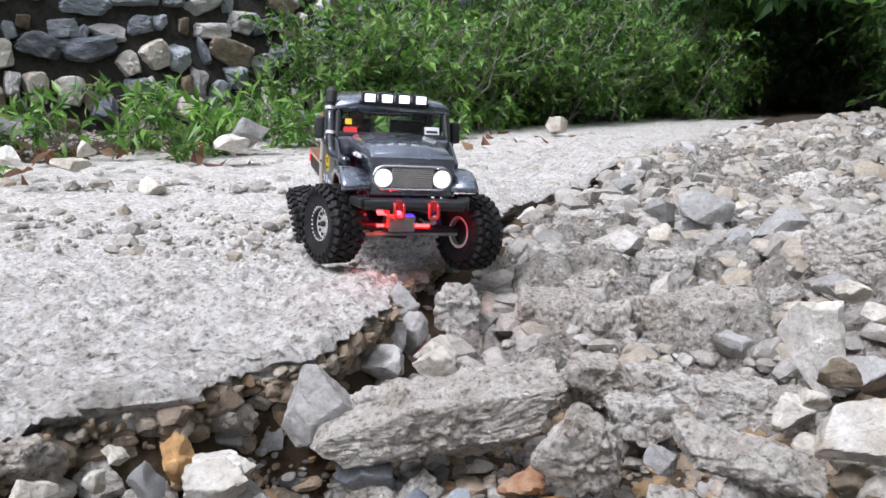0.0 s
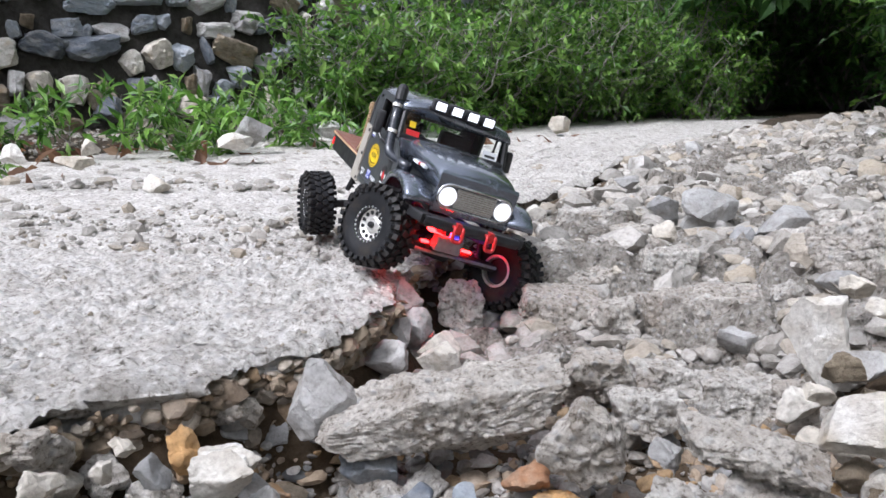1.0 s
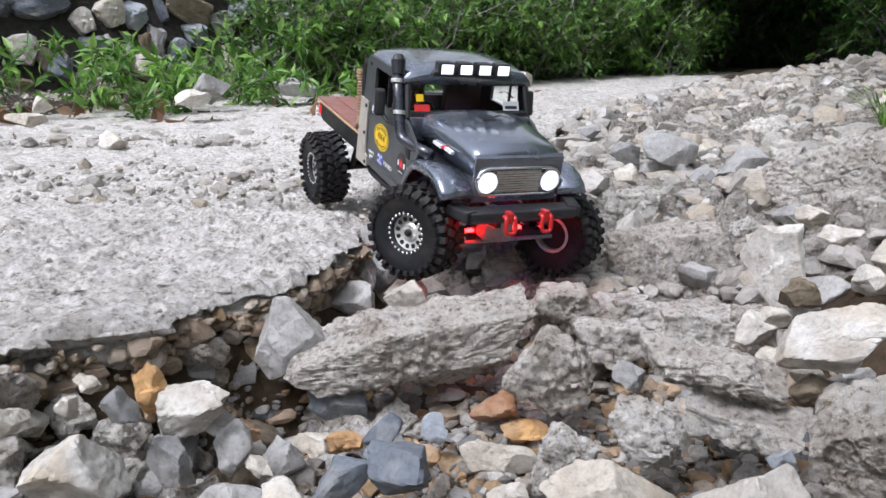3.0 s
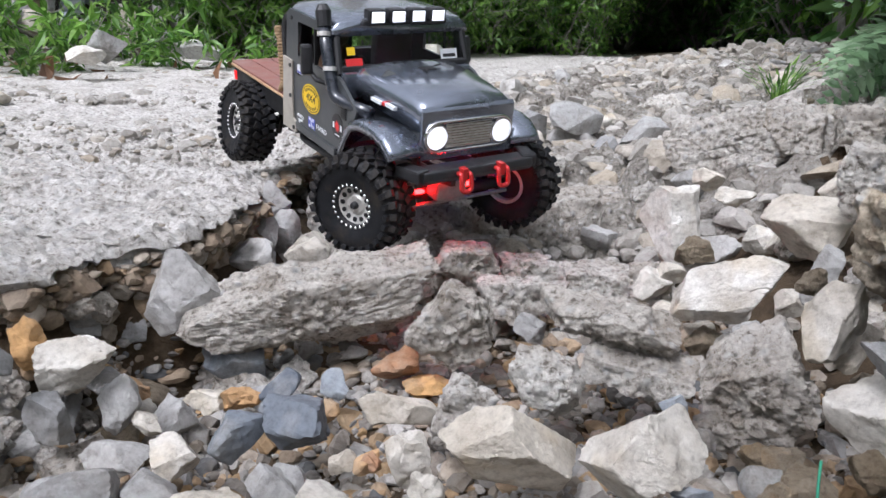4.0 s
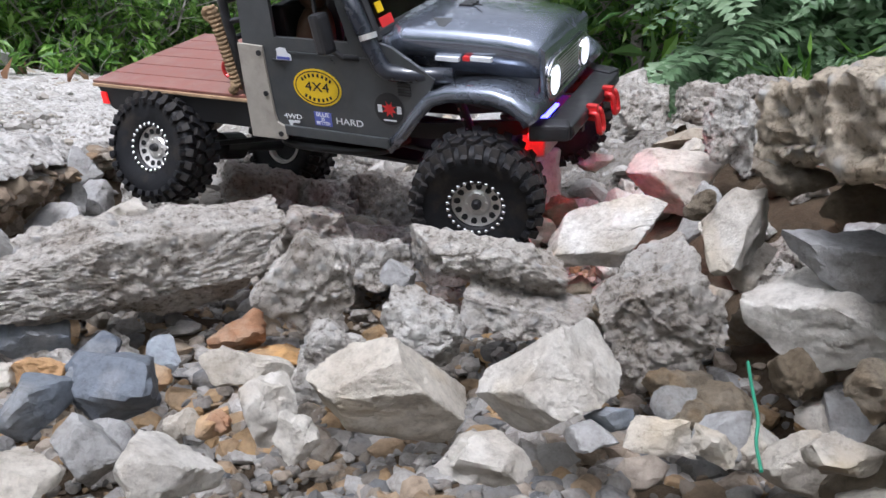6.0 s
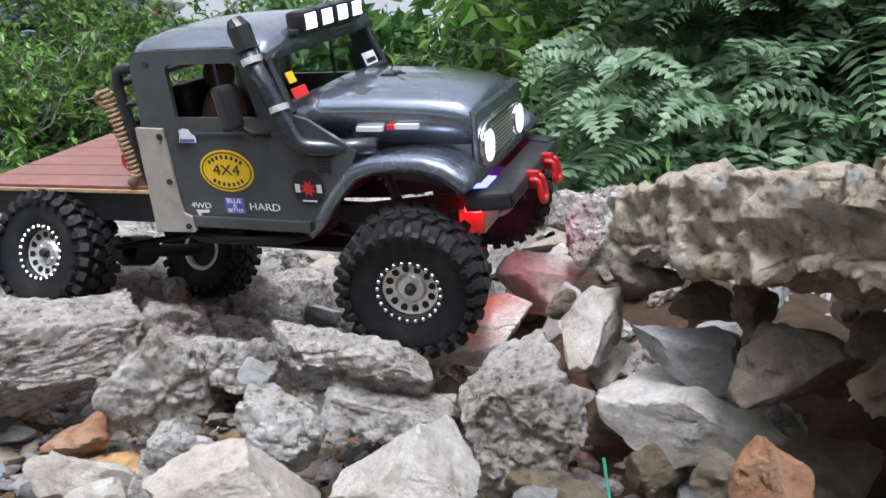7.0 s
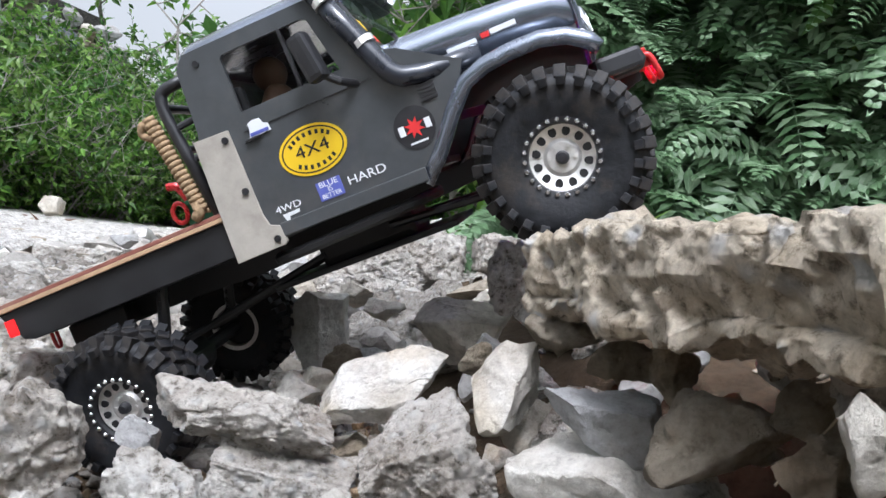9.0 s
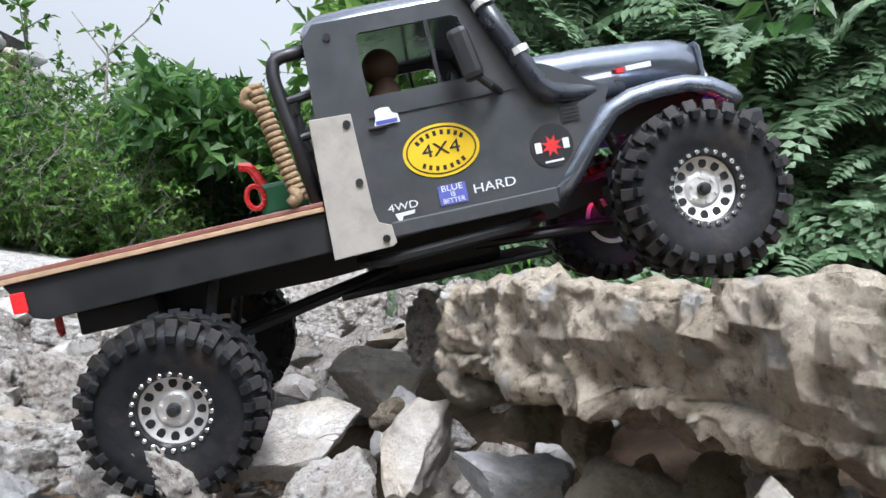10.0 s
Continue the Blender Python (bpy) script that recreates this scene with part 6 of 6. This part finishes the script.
    # chassis
    for s in (-1, 1):
        part("chassis_rail", extruded([[(-0.050, 0.014), (0.120, 0.010), (0.300, 0.018), (0.452, 0.044), (0.452, 0.056), (0.300, 0.034), (0.120, 0.030), (-0.050, 0.030)]], 0.033 * s - 0.003, 0.033 * s + 0.003), FRAME, truck)
        part("rock_slider", tube(bent([(0.150, 0.050 * s, 0.018), (0.160, 0.086 * s, 0.016), (0.270, 0.086 * s, 0.020), (0.285, 0.050 * s, 0.022)]), 0.0045, 8), FRAME, truck)
        part("link", tube([(0.020, 0.040 * s, -0.022), (0.175, 0.030 * s, 0.006)], 0.0032, 8), FRAME, truck)
        part("link", tube([(0.378, 0.045 * s, 0.002), (0.235, 0.030 * s, 0.010)], 0.0032, 8), BLACK, truck)
        for x0, x1 in ((0.050, 0.030), (0.345, 0.372)):
            sp = part("shock_absorber", tube([(x0, 0.058 * s, 0.070 if x0 > 0.1 else 0.040), (x1, 0.062 * s, -0.002 if x0 > 0.1 else -0.022)], 0.0048, 10), BLACK, truck)
            spring = [(x0 + (x1 - x0) * k / 60, 0.058 * s + 0.0062 * math.cos(k * math.tau / 8), (0.068 - 0.066 * k / 60 if x0 > 0.1 else 0.038 - 0.056 * k / 60)) for k in range(61)]
            part("spring", tube(spring, 0.0011, 5), STEEL if x0 > 0.1 else BLACK, sp)
    part("gearbox", block(0.170, 0.255, -0.030, 0.030, -0.004, 0.034, 0.006), FRAME, truck)
    part("skid_plate", block(0.130, 0.290, -0.045, 0.045, -0.008, -0.003, 0.002), FRAME, truck)
    part("servo", block(0.392, 0.415, -0.028, 0.012, 0.010, 0.034, 0.003), LINKS, truck, "metal steering servo mount lit by the light strips")
    part("steering_rod", tube([(0.402, -0.080, 0.004), (0.402, 0.080, 0.004)], 0.0026, 8), LINKS, truck)
    axles, wheels = [], []
    for x in (0.381, 0.017):
        ax = tube([(0, -0.086, 0), (0, -0.030, 0), (0, -0.028, 0), (0, 0.006, 0), (0, 0.008, 0), (0, 0.086, 0)], [0.0070, 0.0070, 0.0155, 0.0165, 0.0070, 0.0070], 14)
        a = part("axle", ax, FRAME, truck, "black axle housing")
        a.matrix_basis = pose(x, 0, 0)
        axles.append(a)
        for s in (-1, 1):
            w = wheel(truck, s)
            w.matrix_basis = pose(x, 0.105 * s, 0)
            wheels.append(w)
    return truck, axles, wheels


truck, axles, wheels = build_truck()


# ---- what moves: the truck crawls off the slab, over the rubble and up on the far slab ----
def motions():
    walk(truck, [
        (0.0, pose(-0.163, 1.507, 0.085, -3.6, 2.7, -74.6)),
        (0.5, pose(-0.140, 1.469, 0.092, -12.4, 5.6, -73.5)),
        (1.0, pose(-0.127, 1.443, 0.095, -18.6, 7.8, -71.6)),
        (1.5, pose(-0.121, 1.429, 0.093, -18.4, 7.6, -70.2)),
        (2.0, pose(-0.115, 1.405, 0.096, -15.6, 6.9, -68.4)),
        (3.5, pose(-0.017, 1.242, 0.089, 1.4, 11.1, -66.8)),
        (4.0, pose(-0.010, 1.224, 0.092, 3.3, 8.9, -65.4)),
        (4.5, pose(0.010, 1.207, 0.082, -0.6, 4.1, -64.6)),
        (5.2, pose(0.068, 1.110, 0.073, 0.9, 4.4, -54.8)),
        (6.3, pose(0.097, 0.987, 0.062, 25.2, -2.7, -47.6)),
        (6.5, pose(0.105, 0.973, 0.051, 23.2, -4.3, -50.8)),
        (7.5, pose(0.155, 0.910, 0.083, 21.3, -4.8, -52.1)),
        (8.0, pose(0.186, 0.885, 0.077, 16.3, -8.2, -54.5)),
        (8.3, pose(0.214, 0.853, 0.073, 11.8, -12.2, -54.5)),
        (8.6, pose(0.242, 0.814, 0.019, 9.8, -25.9, -52.5)),
        (9.0, pose(0.244, 0.788, 0.027, 10.6, -27.9, -47.7)),
        (9.5, pose(0.258, 0.750, 0.057, 8.6, -25.6, -40.3)),
        (10.0, pose(0.294, 0.681, 0.084, 5.0, -22.6, -34.9)),
    ])
    roll = ((0.0, 0), (0.5, 47), (1.0, 79), (1.5, 97), (2.0, 123), (3.5, 319), (4.0, 344), (4.5, 377), (5.2, 503), (6.3, 629), (6.5, 654), (7.5, 743), (8.0, 784), (8.3, 828), (8.6, 883), (9.0, 912), (9.5, 964), (10.0, 1046))
    lift = (
        ((0.0, 0.014), (1.0, 0.015), (2.0, 0.011), (3.5, 0.017), (4.0, 0.010), (4.5, 0.0), (5.2, -0.008), (6.3, 0.006), (6.5, -0.003), (7.5, 0.004), (8.0, 0.013), (9.0, 0.013), (9.5, 0.018), (10.0, 0.018)),
        ((0.0, 0.003), (0.5, 0.0), (1.5, -0.009), (2.0, -0.020), (3.5, 0.008), (4.5, 0.001), (5.2, 0.005), (8.0, 0.005), (10.0, 0.0)),
        ((0.0, -0.058), (0.5, -0.064), (2.0, -0.066), (3.5, -0.013), (4.0, -0.005), (4.5, 0.001), (8.0, 0.0), (8.3, -0.005), (8.6, -0.036), (9.0, -0.044), (10.0, -0.043)),
        ((0.0, -0.014), (2.0, -0.008), (3.5, -0.025), (4.5, -0.045), (5.2, -0.067), (6.3, -0.090), (7.5, -0.083), (8.0, -0.065), (8.3, -0.049), (8.6, -0.032), (10.0, -0.030)),
    )
    steer = ((0.0, 20), (1.0, 28), (2.0, 32), (4.0, 28), (5.2, 24), (6.5, 12), (8.0, 10), (9.0, 0), (10.0, 0))
    times = [k * 0.25 for k in range(41)]
    for k, (x, s) in enumerate(((0.381, -1), (0.381, 1), (0.017, -1), (0.017, 1))):
        other = k + 1 if s < 0 else k - 1
        rows = []
        for t in times:
            here, there = lerp_table(lift[k], t), lerp_table(lift[other], t)
            camber = math.degrees(math.atan2((here - there) * s, 0.21))
            rows.append((t, pose(x, 0.105 * s, here) @ pose(0, 0, 0, camber, 0, lerp_table(steer, t) if k < 2 else 0) @ pose(0, 0, 0, 0, lerp_table(roll, t), 0)))
        walk(wheels[k], rows)
    for k, x in enumerate((0.381, 0.017)):
        rows = []
        for t in times:
            right, left = lerp_table(lift[2 * k], t), lerp_table(lift[2 * k + 1], t)
            rows.append((t, pose(x, 0, (right + left) / 2, math.degrees(math.atan2(left - right, 0.21)), 0, 0)))
        walk(axles[k], rows)
    # the concrete lump that the rear wheel tips up as it climbs past
    rest = kicked.matrix_basis.copy()
    walk(kicked, [(0.0, rest), (9.3, rest), (9.65, pose(0.270, 0.615, -0.015, 0, 24, -22)), (9.9, pose(0.265, 0.585, -0.003, 0, 42, -30)), (10.0, pose(0.265, 0.585, -0.003, 0, 42, -30))])


motions()
